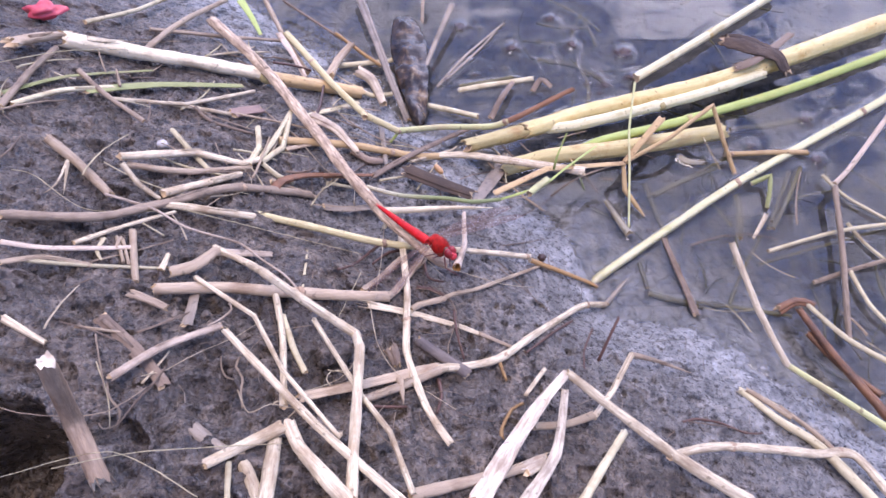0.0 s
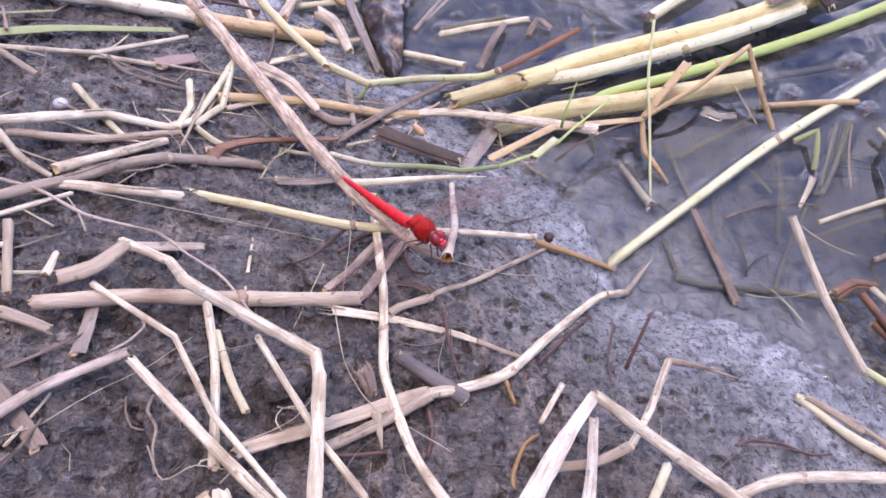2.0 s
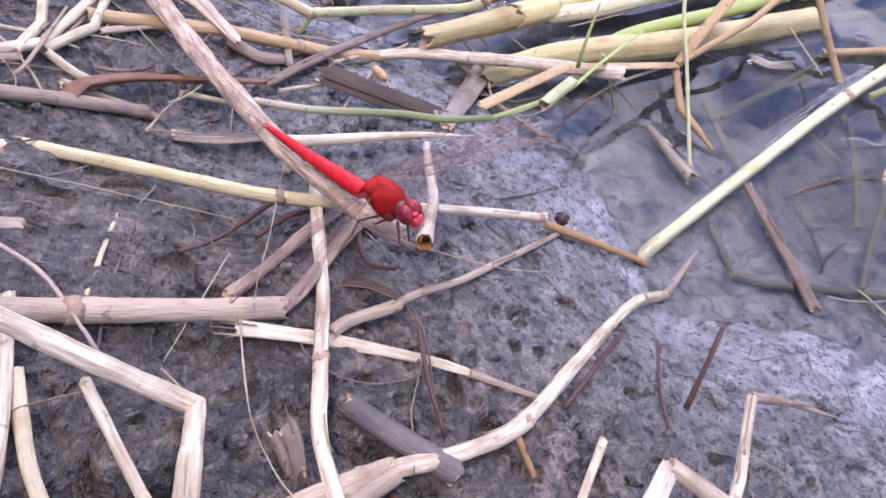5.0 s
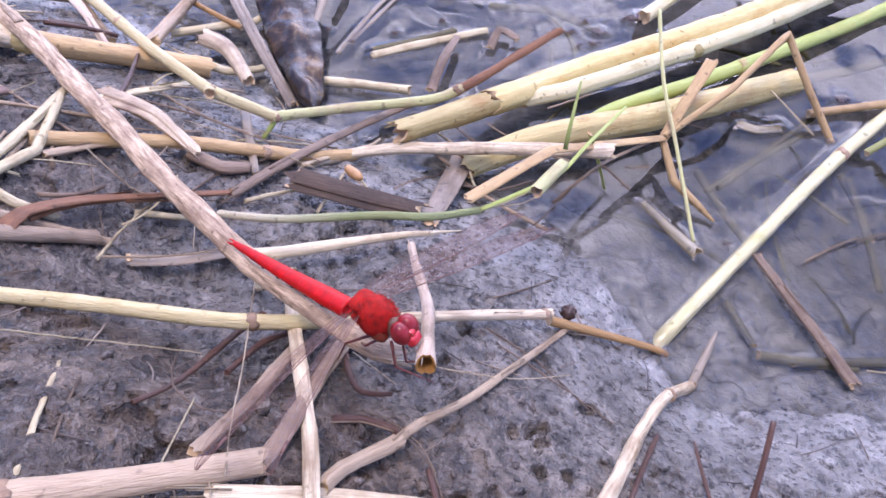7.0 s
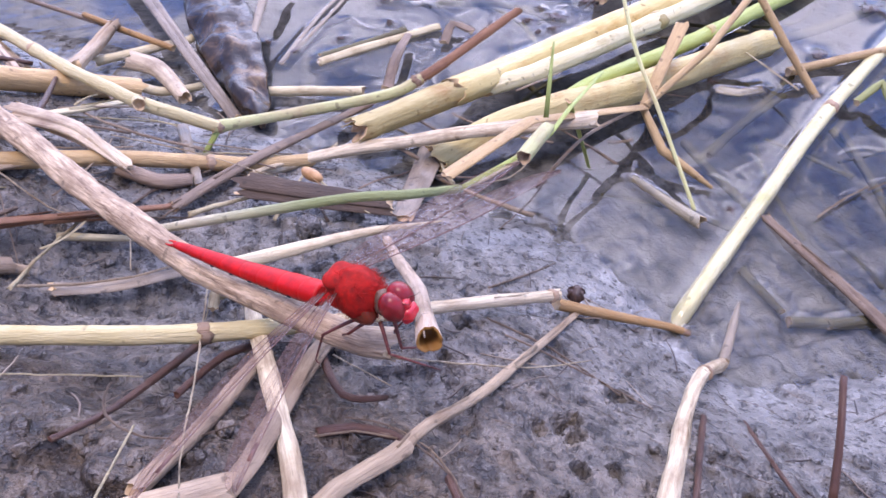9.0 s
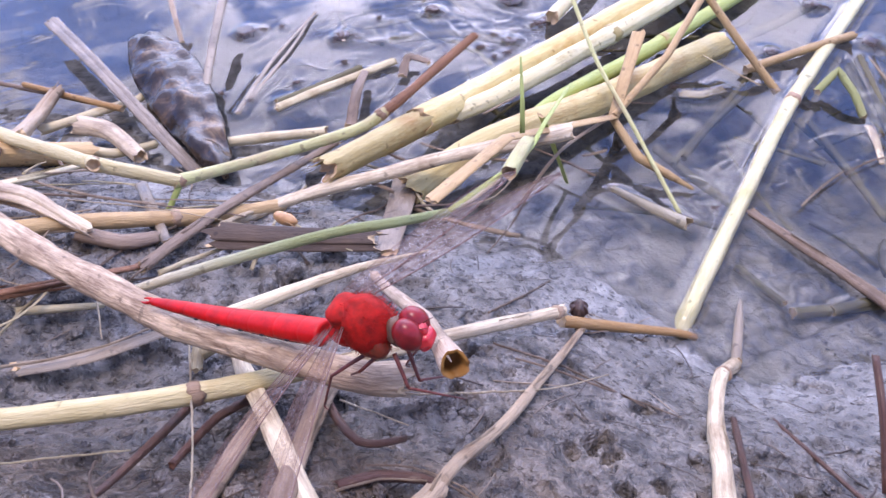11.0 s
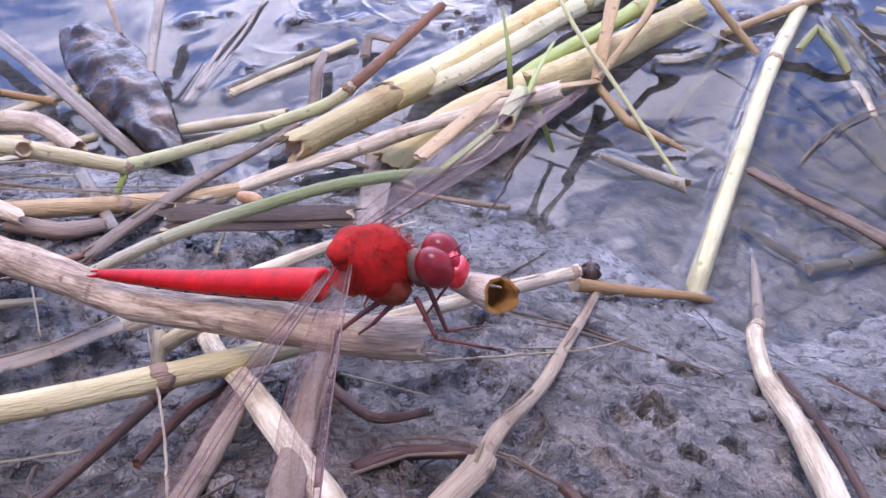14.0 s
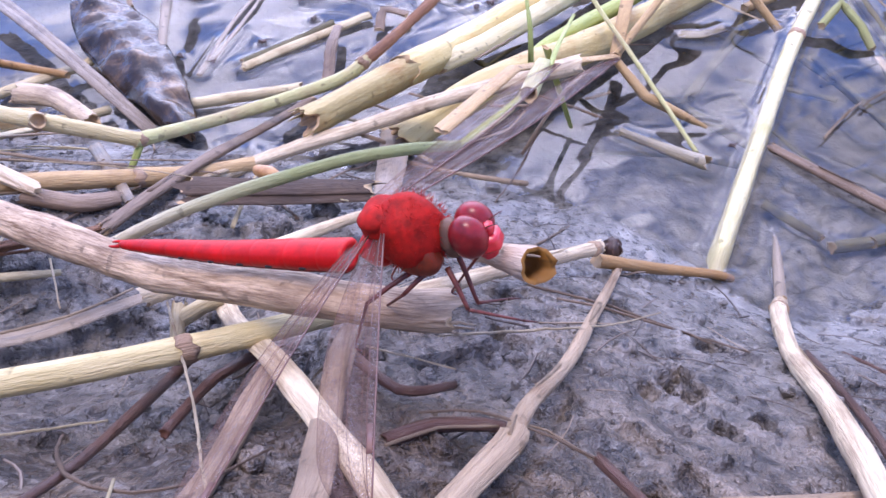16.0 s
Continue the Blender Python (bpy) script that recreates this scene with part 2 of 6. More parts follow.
    gritty = node(nt, "ShaderNodeMapRange", {"Value": soak, "From Min": 0.008, "From Max": 0.030, "To Min": 0.45, "To Max": 0.9}).outputs[0]
    low = node(nt, "ShaderNodeBump", {"Height": mid, "Strength": shore, "Distance": 0.0034})
    top = node(nt, "ShaderNodeBump", {"Height": fine, "Strength": gritty, "Distance": 0.0020, "Normal": low.outputs[0]})
    nt.links.new(top.outputs[0], bs.inputs["Normal"])
    return m


def water_material():
    """Clear shallow water: the bed shows through, and Fresnel gloss mirrors the sky."""
    m, nt, bs = material("still_water")
    nt.nodes.remove(bs)
    out = nt.nodes["Material Output"]
    clear = node(nt, "ShaderNodeBsdfTransparent", {"Color": (0.92, 0.93, 0.93, 1)})
    gloss = node(nt, "ShaderNodeBsdfGlossy", {"Color": (1, 1, 1, 1), "Roughness": 0.02})
    fres = node(nt, "ShaderNodeFresnel", {"IOR": 1.365})
    mix = node(nt, "ShaderNodeMixShader", {0: fres.outputs[0], 1: clear.outputs[0], 2: gloss.outputs[0]})
    nt.links.new(mix.outputs[0], out.inputs["Surface"])
    return m


def plain_material(name, colour, deep, scale=600.0, rough=0.35, spec=0.5, bump_mm=0.05, coat=0.0):
    m, nt, bs = material(name)
    co = node(nt, "ShaderNodeTexCoord").outputs["Object"]
    a = node(nt, "ShaderNodeTexNoise", {"Vector": co, "Scale": scale, "Detail": 5.0, "Roughness": 0.65}).outputs["Fac"]
    b = node(nt, "ShaderNodeTexNoise", {"Vector": co, "Scale": scale * 0.22, "Detail": 3.0}).outputs["Fac"]
    col = ramp(nt, a, [(0.32, deep), (0.62, colour)])
    col = blend(nt, ramp(nt, b, [(0.48, grey(0)), (0.7, grey(0.6))]), col, rgba(deep))
    nt.links.new(col, bs.inputs["Base Color"])
    bs.inputs["Roughness"].default_value = rough
    bs.inputs["Specular IOR Level"].default_value = spec
    bs.inputs["Coat Weight"].default_value = coat
    bs.inputs["Coat Roughness"].default_value = 0.1
    bump = node(nt, "ShaderNodeBump", {"Height": a, "Strength": 0.5, "Distance": bump_mm * U})
    nt.links.new(bump.outputs[0], bs.inputs["Normal"])
    return m


MUD = mud_material()
WATER = water_material()


# ---- ground and water ----
def lattice(x, y, seed):
    n = (x.astype(np.int64) * 374761393 + y.astype(np.int64) * 668265263 + seed * 1442695041) & 0x7FFFFFFF
    n = ((n ^ (n >> 13)) * 1274126177) & 0x7FFFFFFF
    n = ((n ^ (n >> 15)) * 2246822519) & 0x7FFFFFFF
    return (n & 0xFFFF) / 65535.0


def rough(x, y, seed):
    """Smooth value noise, 0 to 1."""
    i, j = np.floor(x), np.floor(y)
    f, g = x - i, y - j
    f, g = f * f * f * (f * (f * 6 - 15) + 10), g * g * g * (g * (g * 6 - 15) + 10)
    a, b = lattice(i, j, seed), lattice(i + 1, j, seed)
    c, d = lattice(i, j + 1, seed), lattice(i + 1, j + 1, seed)
    return (a * (1 - f) + b * f) * (1 - g) + (c * (1 - f) + d * f) * g


def bank(x, y):
    """The even height of the mud bank in millimetres: it slopes down into the water."""
    qx, qy = np.clip(x, -220, 220), np.clip(y, -220, 220)
    up = 37.6 - 0.384 * x - 0.397 * y + 1.9e-4 * qx * qx + 1.4e-4 * qx * qy
    up = up - 17.7 * np.exp(-(((x + 42) / 32) ** 2) - ((y - 34) / 28) ** 2)
    up = up + 1.7 * np.exp(-(((x + 10) / 28) ** 2) - ((y + 12) / 22) ** 2) - 11.0 * np.exp(-(((x - 70) / 30) ** 2) - ((y - 0) / 28) ** 2)
    down = np.maximum(0.45 * up, -14 + 0.05 * (up + 31))
    down = np.maximum(down, -40)
    top = np.minimum(up, 150 + 0.1 * (up - 150))
    return np.where(up > 0, top, down)


PITS = ((19.5, -12.9, 1.3), (22.4, -12.4, 1.7), (25.6, -12.2, 1.4), (24.6, -14.9, 1.6), (22.3, -21.4, 1.5), (27.0, -22.5, 1.2), (15.2, 13.1, 1.8), (9.0, 4.5, 1.5), (38.0, -6.0, 1.2), (47.0, -30.0, 1.3), (60.0, -45.0, 1.4), (66.0, -48.0, 1.1), (72.0, -42.0, 1.2), (80.0, -50.0, 1.5))


def mud_height(x, y):
    z = bank(x, y)
    dry = np.clip((z - 4) / 75, 0, 1)
    lumps = rough(x / 17, y / 17, 3) - 0.5
    wx, wy = x + 3 * rough(x / 6, y / 6, 11), y + 3 * rough(x / 6, y / 6, 12)
    clods = np.abs(rough(wx / 6.2, wy / 6.2, 5) - 0.5)
    crumbs = rough(wx / 2.6, wy / 2.6, 7)
    small = rough(wx / 1.25, wy / 1.25, 9)
    holes = np.clip((rough(wx / 8.0, wy / 8.0, 21) - 0.70) / 0.07, 0, 1) + 0.55 * np.clip((rough(wx / 3.4, wy / 3.4, 22) - 0.78) / 0.06, 0, 1)
    z = z + (0.35 + 0.65 * dry) * 3.4 * lumps + (0.2 + 0.8 * dry) * (3.6 * (0.19 - clods) + 1.9 * (crumbs - 0.55))
    z = z + (0.3 + 0.7 * dry) * 1.0 * (small - 0.5) + 0.9 * (1 - dry) * (np.abs(rough(wx / 4.4, wy / 4.4, 61) - 0.5) - 0.2) - (0.4 + 0.6 * dry) * 3.2 * holes
    # small clusters of pits in the smooth mud
    for px, py, pr in PITS:
        d = np.hypot(x - px, y - py) / pr + 0.9 * (rough(wx / 1.5, wy / 1.5, 71) - 0.5)
        z = z - 2.4 * np.clip((1.0 - d) / 0.45, 0, 1)
    # the hollow under the crossing stalks
    z = z - 9.0 * np.exp(-(((x + 20.5) / 6.5) ** 2) - ((y - 11.5) / 5.0) ** 2)
    # a wider dip beside it, added to deepen the shade there
    z = z - 7.0 * np.exp(-(((x + 29) / 10.0) ** 2) - ((y - 9) / 6.5) ** 2)
    # the pit at the foot of the woody stump
    r = np.hypot((x + 122) / 28, (y + 100) / 26) + 0.12 * (rough(x / 9, y / 9, 31) - 0.5)
    s = np.clip((1.12 - r) / 0.22, 0, 1)
    z = z - 62 * s * s * (3 - 2 * s)
    return z


def stretch(fine0, fine1, step, reach):
    """Even steps in the middle, growing ones out to the reach."""
    mid = list(np.arange(fine0, fine1 + step / 2, step))
    out, d = [], step
    a, b = mid[0], mid[-1]
    low, high = [], []
    while b < reach:
        d *= 1.16
        a, b = a - d, b + d
        low.append(a)
        high.append(b)
    return np.array(low[::-1] + mid + high)


def sheet(name, xs, ys, height, mat):
    gx, gy = np.meshgrid(xs, ys)
    gz = height(gx, gy)
    co = np.stack([gx, gy, gz], -1).reshape(-1, 3) * U
    w, h = len(xs), len(ys)
    i = (np.arange(h - 1)[:, None] * w + np.arange(w - 1)[None]).ravel()
    quads = np.stack([i, i + 1, i + w + 1, i + w], -1)
    me = bpy.data.meshes.new(name)
    me.vertices.add(len(co))
    me.vertices.foreach_set("co", co.ravel().astype(np.float32))
    me.loops.add(quads.size)
    me.loops.foreach_set("vertex_index", quads.ravel().astype(np.int32))
    me.polygons.add(len(quads))
    me.polygons.foreach_set("loop_start", np.arange(0, quads.size, 4, dtype=np.int32))
    me.update(calc_edges=True)
    me.shade_smooth()
    me.materials.append(mat)
    return new(name, me)


ground = sheet("ground", stretch(-165, 250, 0.66, 20000), stretch(-120, 250, 0.66, 20000), mud_height, MUD)
tagged(ground, "wet grey-brown mud bank sloping into the water", "mud", kind="structure")


# ---- stems ----
rng = random.Random(7)


def part(name, bm, mat, parent=None, label=""):
    """Links a bmesh as one mesh object, under a thing where one is given."""
    me = bpy.data.meshes.new(name)
    bm.to_mesh(me)
    bm.free()
    me.shade_smooth()
    if isinstance(mat, (list, tuple)):
        for one in mat:
            me.materials.append(one)
    else:
        me.materials.append(mat)
    ob = new(name, me)
    if parent:
        ob.parent = parent
    if label:
        ob["label"] = label
    return ob


def spline(points, sharp, step=2.2):
    """Points at even steps along a smooth line through the given ones, or along a nearly sharp one."""
    pts = [Vector(p) for p in points]
    if len(pts) == 2:
        pts = [pts[0], pts[0].lerp(pts[1], 0.5), pts[1]]
    out = []
    for i in range(len(pts) - 1):
        p0, p1, p2, p3 = pts[max(i - 1, 0)], pts[i], pts[i + 1], pts[min(i + 2, len(pts) - 1)]
        n = max(2, int((p2 - p1).length / step))
        for k in range(n):
            f = k / n
            straight = p1.lerp(p2, f)
            a, b, c = 2 * p1, p2 - p0, 2 * p0 - 5 * p1 + 4 * p2 - p3
            curved = 0.5 * (a + b * f + c * f * f + (3 * p1 - p0 - 3 * p2 + p3) * f**3)
            out.append(straight if sharp else straight.lerp(curved, 0.8))
    out.append(pts[-1])
    return out


def tube(bm, path, radius, sides=14, flat=1.0, groove=0.0, hollow=False, ragged=0.3, lumps=0.025, seed=0, first_up=(0, 0, 1), ribs=0.0, caps=None, crease=0.0):
    """Sweeps an uneven ring along the path. radius: a function of 0..1. u runs round the stem, v along it in millimetres."""
    rnd = random.Random(seed)
    uv = bm.loops.layers.uv.verify()
    n = len(path)
    total, run = [0.0], 0.0
    for a, b in zip(path, path[1:]):
        run += (b - a).length
        total.append(run)
    ph = [rnd.uniform(0, 6.28) for _ in range(4)]
    slit = rnd.uniform(0.4, 2.7)
    side = None
    rings = []
    for i, p in enumerate(path):
        t = (path[min(i + 1, n - 1)] - path[max(i - 1, 0)]).normalized()
        if side is None:
            side = t.cross(Vector(first_up))
            if side.length < 0.1:
                side = t.cross(Vector((1, 0, 0)))
        side = (side - t * side.dot(t)).normalized()
        up = side.cross(t)
        f = total[i] / run
        r = radius(f) * (1 + lumps * math.sin(total[i] * 0.31 + ph[0]) + 0.5 * lumps * math.sin(total[i] * 0.83 + ph[1]))
        ring = []
        for k in range(sides):
            a = 2 * math.pi * k / sides
            rr = r * (1 + 0.03 * math.sin(3 * a + ph[2] + total[i] * 0.02) + 0.02 * math.sin(7 * a + ph[3]))
            rr *= 1 + ribs * (math.sin(13 * a + ph[0]) + 0.6 * math.sin(8 * a + ph[1] + total[i] * 0.01))
            if crease:
                at = slit + 2.6 + 0.7 * math.sin(total[i] * 0.045 + ph[2])
                d = abs((a - at + math.pi) % (2 * math.pi) - math.pi)
                rr *= 1 - crease * (0.55 + 0.45 * math.sin(total[i] * 0.11 + ph[3])) * math.exp(-((d / 0.5) ** 2))
            if groove:
                d = abs((a - slit + math.pi) % (2 * math.pi) - math.pi)
                rr *= 1 - groove * math.exp(-((d / 0.42) ** 2))
            along = 0.0
            if i in (0, n - 1) and ragged:
                along = ragged * r * (0.6 * math.sin(2 * a + ph[0]) + 0.45 * math.sin(5 * a + ph[1]) + 0.3 * math.sin(9 * a + ph[3]) + 0.12 * rnd.uniform(-1, 1))
            ring.append(bm.verts.new((p + side * (rr * math.cos(a)) + up * (rr * flat * math.sin(a)) + t * along) * U))
        rings.append((ring, t, side, up, r))
    for i in range(n - 1):
        a, b = rings[i][0], rings[i + 1][0]
        for k in range(sides):
            k2 = (k + 1) % sides
            f = bm.faces.new((a[k], a[k2], b[k2], b[k]))
            for loop, (u, v) in zip(f.loops, ((k, i), (k + 1, i), (k + 1, i + 1), (k, i + 1))):
                loop[uv].uv = (u / sides, total[v])
    for end in (0, n - 1):
        ring, t, side, up, r = rings[end]
        into = t if end == 0 else -t
        if hollow:
            depths = ((0.80, 0.0), (0.72, min(2.2 * r, run * 0.3)))
        else:
            depths = ((0.7, 0.05 * r), (0.25, 0.25 * r))
        to = bm
        last = ring
        if caps is not None:
            to = bmesh.new()
            caps.append(to)
            last = [to.verts.new(v.co) for v in ring]
        first = last
        for share, depth in depths:
            c = path[end] + into * depth
            nxt = []
            for v in last:
                off = v.co / U - path[end]
                off = off - t * off.dot(t) * (1 if depth else 0)
                q = off.normalized() * (off.length * share / (1 if last is first else depths[0][0])) if off.length > 1e-6 else off
                nxt.append(to.verts.new((c + q) * U))
            for k in range(sides):
                k2 = (k + 1) % sides
                quad = (last[k2], last[k], nxt[k], nxt[k2]) if end == 0 else (last[k], last[k2], nxt[k2], nxt[k])
                to.faces.new(quad)
            last = nxt
        to.faces.new(last if end else last[::-1])
    return rings


NAMES = {
    "reed": ("reed_culm", "reed"), "stalk": ("dry_stalk", "stalk"), "perch_stalk": ("perch_stalk", "stalk"), "blade": ("leaf_blade", "leaf"),
    "root": ("root", "root"), "plank": ("sheath_piece", "plant litter"), "chip": ("wood_chip", "wood chip"), "husk": ("dry_husk", "husk"), "stump": ("woody_stump", "stump"),
}
made = 0
FLOATING = []  # stretches of stem that lie in the surface: ends and half width


def stem(kind, label, mat, r0, r1, points, nodes=(), flat=1.0, hollow=False, split=False, sharp=False, taper=False, flare=False, leaf=False, frayed=False, fringe=False):
    """One stem, blade or root, with a joint ring as a part at each place in nodes (0 to 1)."""
    global made
    made += 1
    name, category = NAMES[kind]
    base = Vector(points[0])
    path = [p - base for p in spline(points, sharp)]
    rnd = random.Random(made * 17)
    wob = 0.025 * min(r0, r1, 2.5) * flat
    dry = kind in ("stalk", "perch_stalk", "blade") and mat in ("white", "pink", "tan", "tanpink", "straw", "whiteflat", "perch", "brown", "brownred", "whiteleaf") and "smooth" not in label
    if dry and flat == 1.0 and not hollow:
        flat = rnd.uniform(0.72, 0.95)
    sway = [rnd.uniform(0, 6.28) for _ in range(3)]
    run = 0.0
    for i in range(1, len(path) - 1):
        run += (path[i] - path[i - 1]).length
        path[i] = path[i] + Vector((rnd.uniform(-wob, wob), rnd.uniform(-wob, wob), rnd.uniform(-wob, wob)))
        if dry:
            path[i] = path[i] + Vector((math.sin(run * 0.13 + sway[0]), math.sin(run * 0.16 + sway[1]), 0.6 * math.sin(run * 0.2 + sway[2]))) * (0.07 * min(r0, r1, 2.0))

    def radius(f):
        r = r0 + (r1 - r0) * f
        if taper and f > 0.55:
            r *= 1 - 0.75 * ((f - 0.55) / 0.45) ** 1.5
        if flare:
            r *= 1 + 0.16 * max(0, (f - 0.8) / 0.2) ** 2
        if leaf:
            r *= 0.45 + 0.75 * math.sin(math.pi * (0.12 + 0.8 * f)) ** 0.8
        for at in nodes:
            r *= 1 + 0.10 * math.exp(-(((f - at) * length / (r0 * 1.3)) ** 2))
        return r

    length = sum((b - a).length for a, b in zip(path, path[1:]))
    for k in range(0, len(path) - 1, 3):
        a, b = path[k] + base, path[min(k + 3, len(path) - 1)] + base
        r, z = radius(k / len(path)), 0.5 * (a.z + b.z)
        if abs(z) < r * max(flat, 0.5) and bank(np.array(a.x), np.array(a.y)) < 1:
            FLOATING.append((a.x, a.y, b.x, b.y, math.sqrt(r * r - z * z) if flat > 0.6 else r))
    bm = bmesh.new()
    caps = [] if max(r0, r1) > 0.9 else None
    big = max(r0, r1) > 2.3
    tube(bm, path, radius, sides=40 if big else 18, ribs=0.010 if big else 0.008, caps=caps, flat=flat, groove=0.45 if split else 0.0, hollow=hollow,
         ragged=0.6 if split or frayed else 0.4, seed=made, crease=rnd.uniform(0.12, 0.34) if dry else 0.0, lumps=0.05 if dry else 0.025)
    if leaf:
        for v in bm.verts:
            q = v.co / U
            v.co.z += U * (1.8 * noise.noise(q * 0.07) + 0.7 * noise.noise(q * 0.3) + 0.35 * noise.noise(q * 0.9))
            v.co.x += U * 1.6 * noise.noise(q * 0.2 + Vector((9, 0, 0)))
    ob = part(name, bm, MAT[mat])
    ob.location = base * U
    tagged(ob, label, category)
    for one in caps or ():
        part("cut_end", one, MAT["whiteleaf" if kind == "stump" else "tubein" if flare else "pith"], ob, "hollow pale cut end" if hollow else "rough cut end")
    for at in nodes:
        i = min(len(path) - 2, max(1, round(at * (len(path) - 1))))
        t = (path[i + 1] - path[i - 1]).normalized()
        r = radius(at)
        ring = bmesh.new()
        c = path[i]
        spots = [c - t * r * 0.55, c - t * r * 0.25, c, c + t * r * 0.25, c + t * r * 0.55]
        tube(ring, spots, lambda f: r * (0.985 + (0.09 if r < 2.5 else 0.035) * math.sin(math.pi * f)), sides=16, flat=flat, ragged=0.5 * min(1.0, 1.0 / r), seed=made + 5)
        part("joint", ring, MAT["knot" if r < 2.5 else "reedend"], ob, "brown swollen joint")
    if dry and length > 25 and max(r0, r1) > 1.0:
        for k in range(rnd.randint(0, 2)):
            # a strip of skin peeling off the stem
            i = rnd.randint(1, max(1, len(path) - 8))
            j = min(len(path) - 1, i + rnd.randint(3, 7))
            if j - i < 2:
                continue
            t = (path[j] - path[i]).normalized()
            over = Vector((rnd.gauss(0, 1), rnd.gauss(0, 1), abs(rnd.gauss(0, 1)) + 0.4))
            over = (over - t * over.dot(t)).normalized()
            r = radius(i / len(path))
            over.z *= flat
            strip = bmesh.new()
            line = [path[q] + over * r * (0.97 + 0.55 * ((q - i) / (j - i)) ** 3) for q in range(i, j + 1)]
            wide = r * rnd.uniform(0.16, 0.42)
            tube(strip, line, lambda f: wide * (1.0 - 0.75 * f * f), sides=8, flat=0.22, ragged=0.3, lumps=0.12, seed=made + k, first_up=over)
            part("loose_strip", strip, MAT[mat], ob)
    if split or frayed or fringe or hollow:
        for k in range(9 if frayed or fringe else 3):
            end = 0 if (k % 2 == 0 or frayed or fringe) else len(path) - 1
            t = (path[1] - path[0]) if end == 0 else (path[-2] - path[-1])
            t.normalize()
            out = Vector((rnd.gauss(0, 1), rnd.gauss(0, 1), rnd.gauss(0, 0.6)))
            out = (out - t * out.dot(t)).normalized() * (r0 if end == 0 else r1) * 0.8
            out.z *= flat
            start = path[end] + out + t * rnd.uniform(1, 3)
            stop = path[end] + out * rnd.uniform(1.0, 1.5) - t * rnd.uniform(0.5, 3.2 if not fringe else 9)
            hair = bmesh.new()
            mid = start.lerp(stop, 0.5) + Vector((0, 0, rnd.uniform(-0.3, 0.4)))
            tube(hair, [start, mid, stop], lambda f: (0.17 + 0.05 * (r0 > 2)) * (1.1 - 0.7 * f), sides=6, ragged=0, seed=k)
            part("fibre", hair, MAT[mat], ob)
    return ob


stem("reed", "green-tan end of a thick reed with a split mouth", "reedend", 3.3, 3.9, [(8.8, 86.6, 12.2), (23.0, 91.8, 10.6), (38.2, 98.0, 8.6)], hollow=True, frayed=True)
stem("reed", "thick yellow reed culm lying into the water", "yellow", 4.1, 5.3, [(38.2, 98.0, 8.6), (50.0, 104.4, 5.6), (72.4, 116.9, -0.0), (142.1, 131.4, 5.0), (244.6, 171.8, 5.0)])
stem("reed", "pale straight culm lying along a thicker one", "pale", 2.7, 2.8, [(50.0, 103.0, 4.0), (64.5, 104.0, 4.6), (91.3, 109.8, 6.0), (133.1, 122.0, 6.0), (168.1, 135.3, 6.0)], nodes=(.5,))
stem("reed", "thick amber reed culm, half afloat", "reedend", 4, 4.3, [(26.8, 76.6, 6.2), (53.5, 81.6, 9.0), (88.5, 88.4, 5.0), (140.8, 99.7, 2.0)], hollow=True)
stem("reed", "bright green fresh culm beside the reeds", "green", 2.3, 2.3, [(62.0, 86.5, 3.5), (78.6, 92.8, 6.0), (112.7, 102.6, 5.0), (174.2, 123.7, 3.0), (239.5, 151.0, 2.0)], nodes=(.35,))
stem("reed", "long pale yellow culm floating on the water", "culm", 2.05, 2.0, [(63.5, 14.0, -5.0), (69.5, 18.3, -0.8), (104.0, 42.2, 0.2), (144.5, 69.5, 0.5), (229.5, 119.6, 0.5), (280.2, 153.4, 0.5)], nodes=(.375,.7,))
stem("perch_stalk", "long weathered stalk on which the dragonfly sits", "perch", 2.4, 2.8, [(0.0, 0.0, 47.2), (-6.5, 2.7, 49.1), (-27.0, 27.5, 42.3), (-41.3, 47.6, 39.4), (-91.0, 119.7, 35.0), (-126.3, 160.7, 32.0)], frayed=True)
stem("stalk", "short hollow dry tube with a flared open end", "pink", 0.95, 1.35, [(7.1, 40.1, 21.4), (7.1, 24.6, 32.7), (7.0, 8.0, 46.0), (4.3, -10.2, 62.2)], hollow=True, flare=True)
stem("stalk", "pale yellow stalk with a brown joint", "ystalk", 1.6, 1.45, [(-92.0, 25.0, 56.0), (-78.8, 21.6, 53.6), (-55.0, 19.6, 45.1), (-28.1, 12.4, 43.9), (-8.0, 13.0, 37.5)], nodes=(.78,))
stem("stalk", "thin bleached rod with a knobbed end", "white", 1.25, 1.15, [(-9.0, 13.0, 37.5), (4.0, 14.0, 33.5), (35.5, 16.1, 22.8)], nodes=(.97,))
stem("stalk", "tapering ochre stalk end lying on the mud", "ochre", 1.2, 0.8, [(35.6, 16.4, 19.0), (49.4, 15.7, 9.6), (63.0, 13.6, 2.2), (67.5, 12.6, -1.0)])
stem("stalk", "tan split stalk lying across the mud", "tan", 0.75, 1.05, [(39.7, 15.5, 15.2), (13.7, -5.6, 36.9), (2.4, -13.0, 46.0), (-1.3, -16.2, 48.9)], split=True)
stem("blade", "brown flattened stalk joining a pale one", "tan", 1.4, 1.4, [(-1.0, -16.0, 48.9), (-2.8, -17.3, 49.9), (-9.9, -20.8, 53.5), (-12.7, -23.5, 55.1)], flat=.6, split=True)
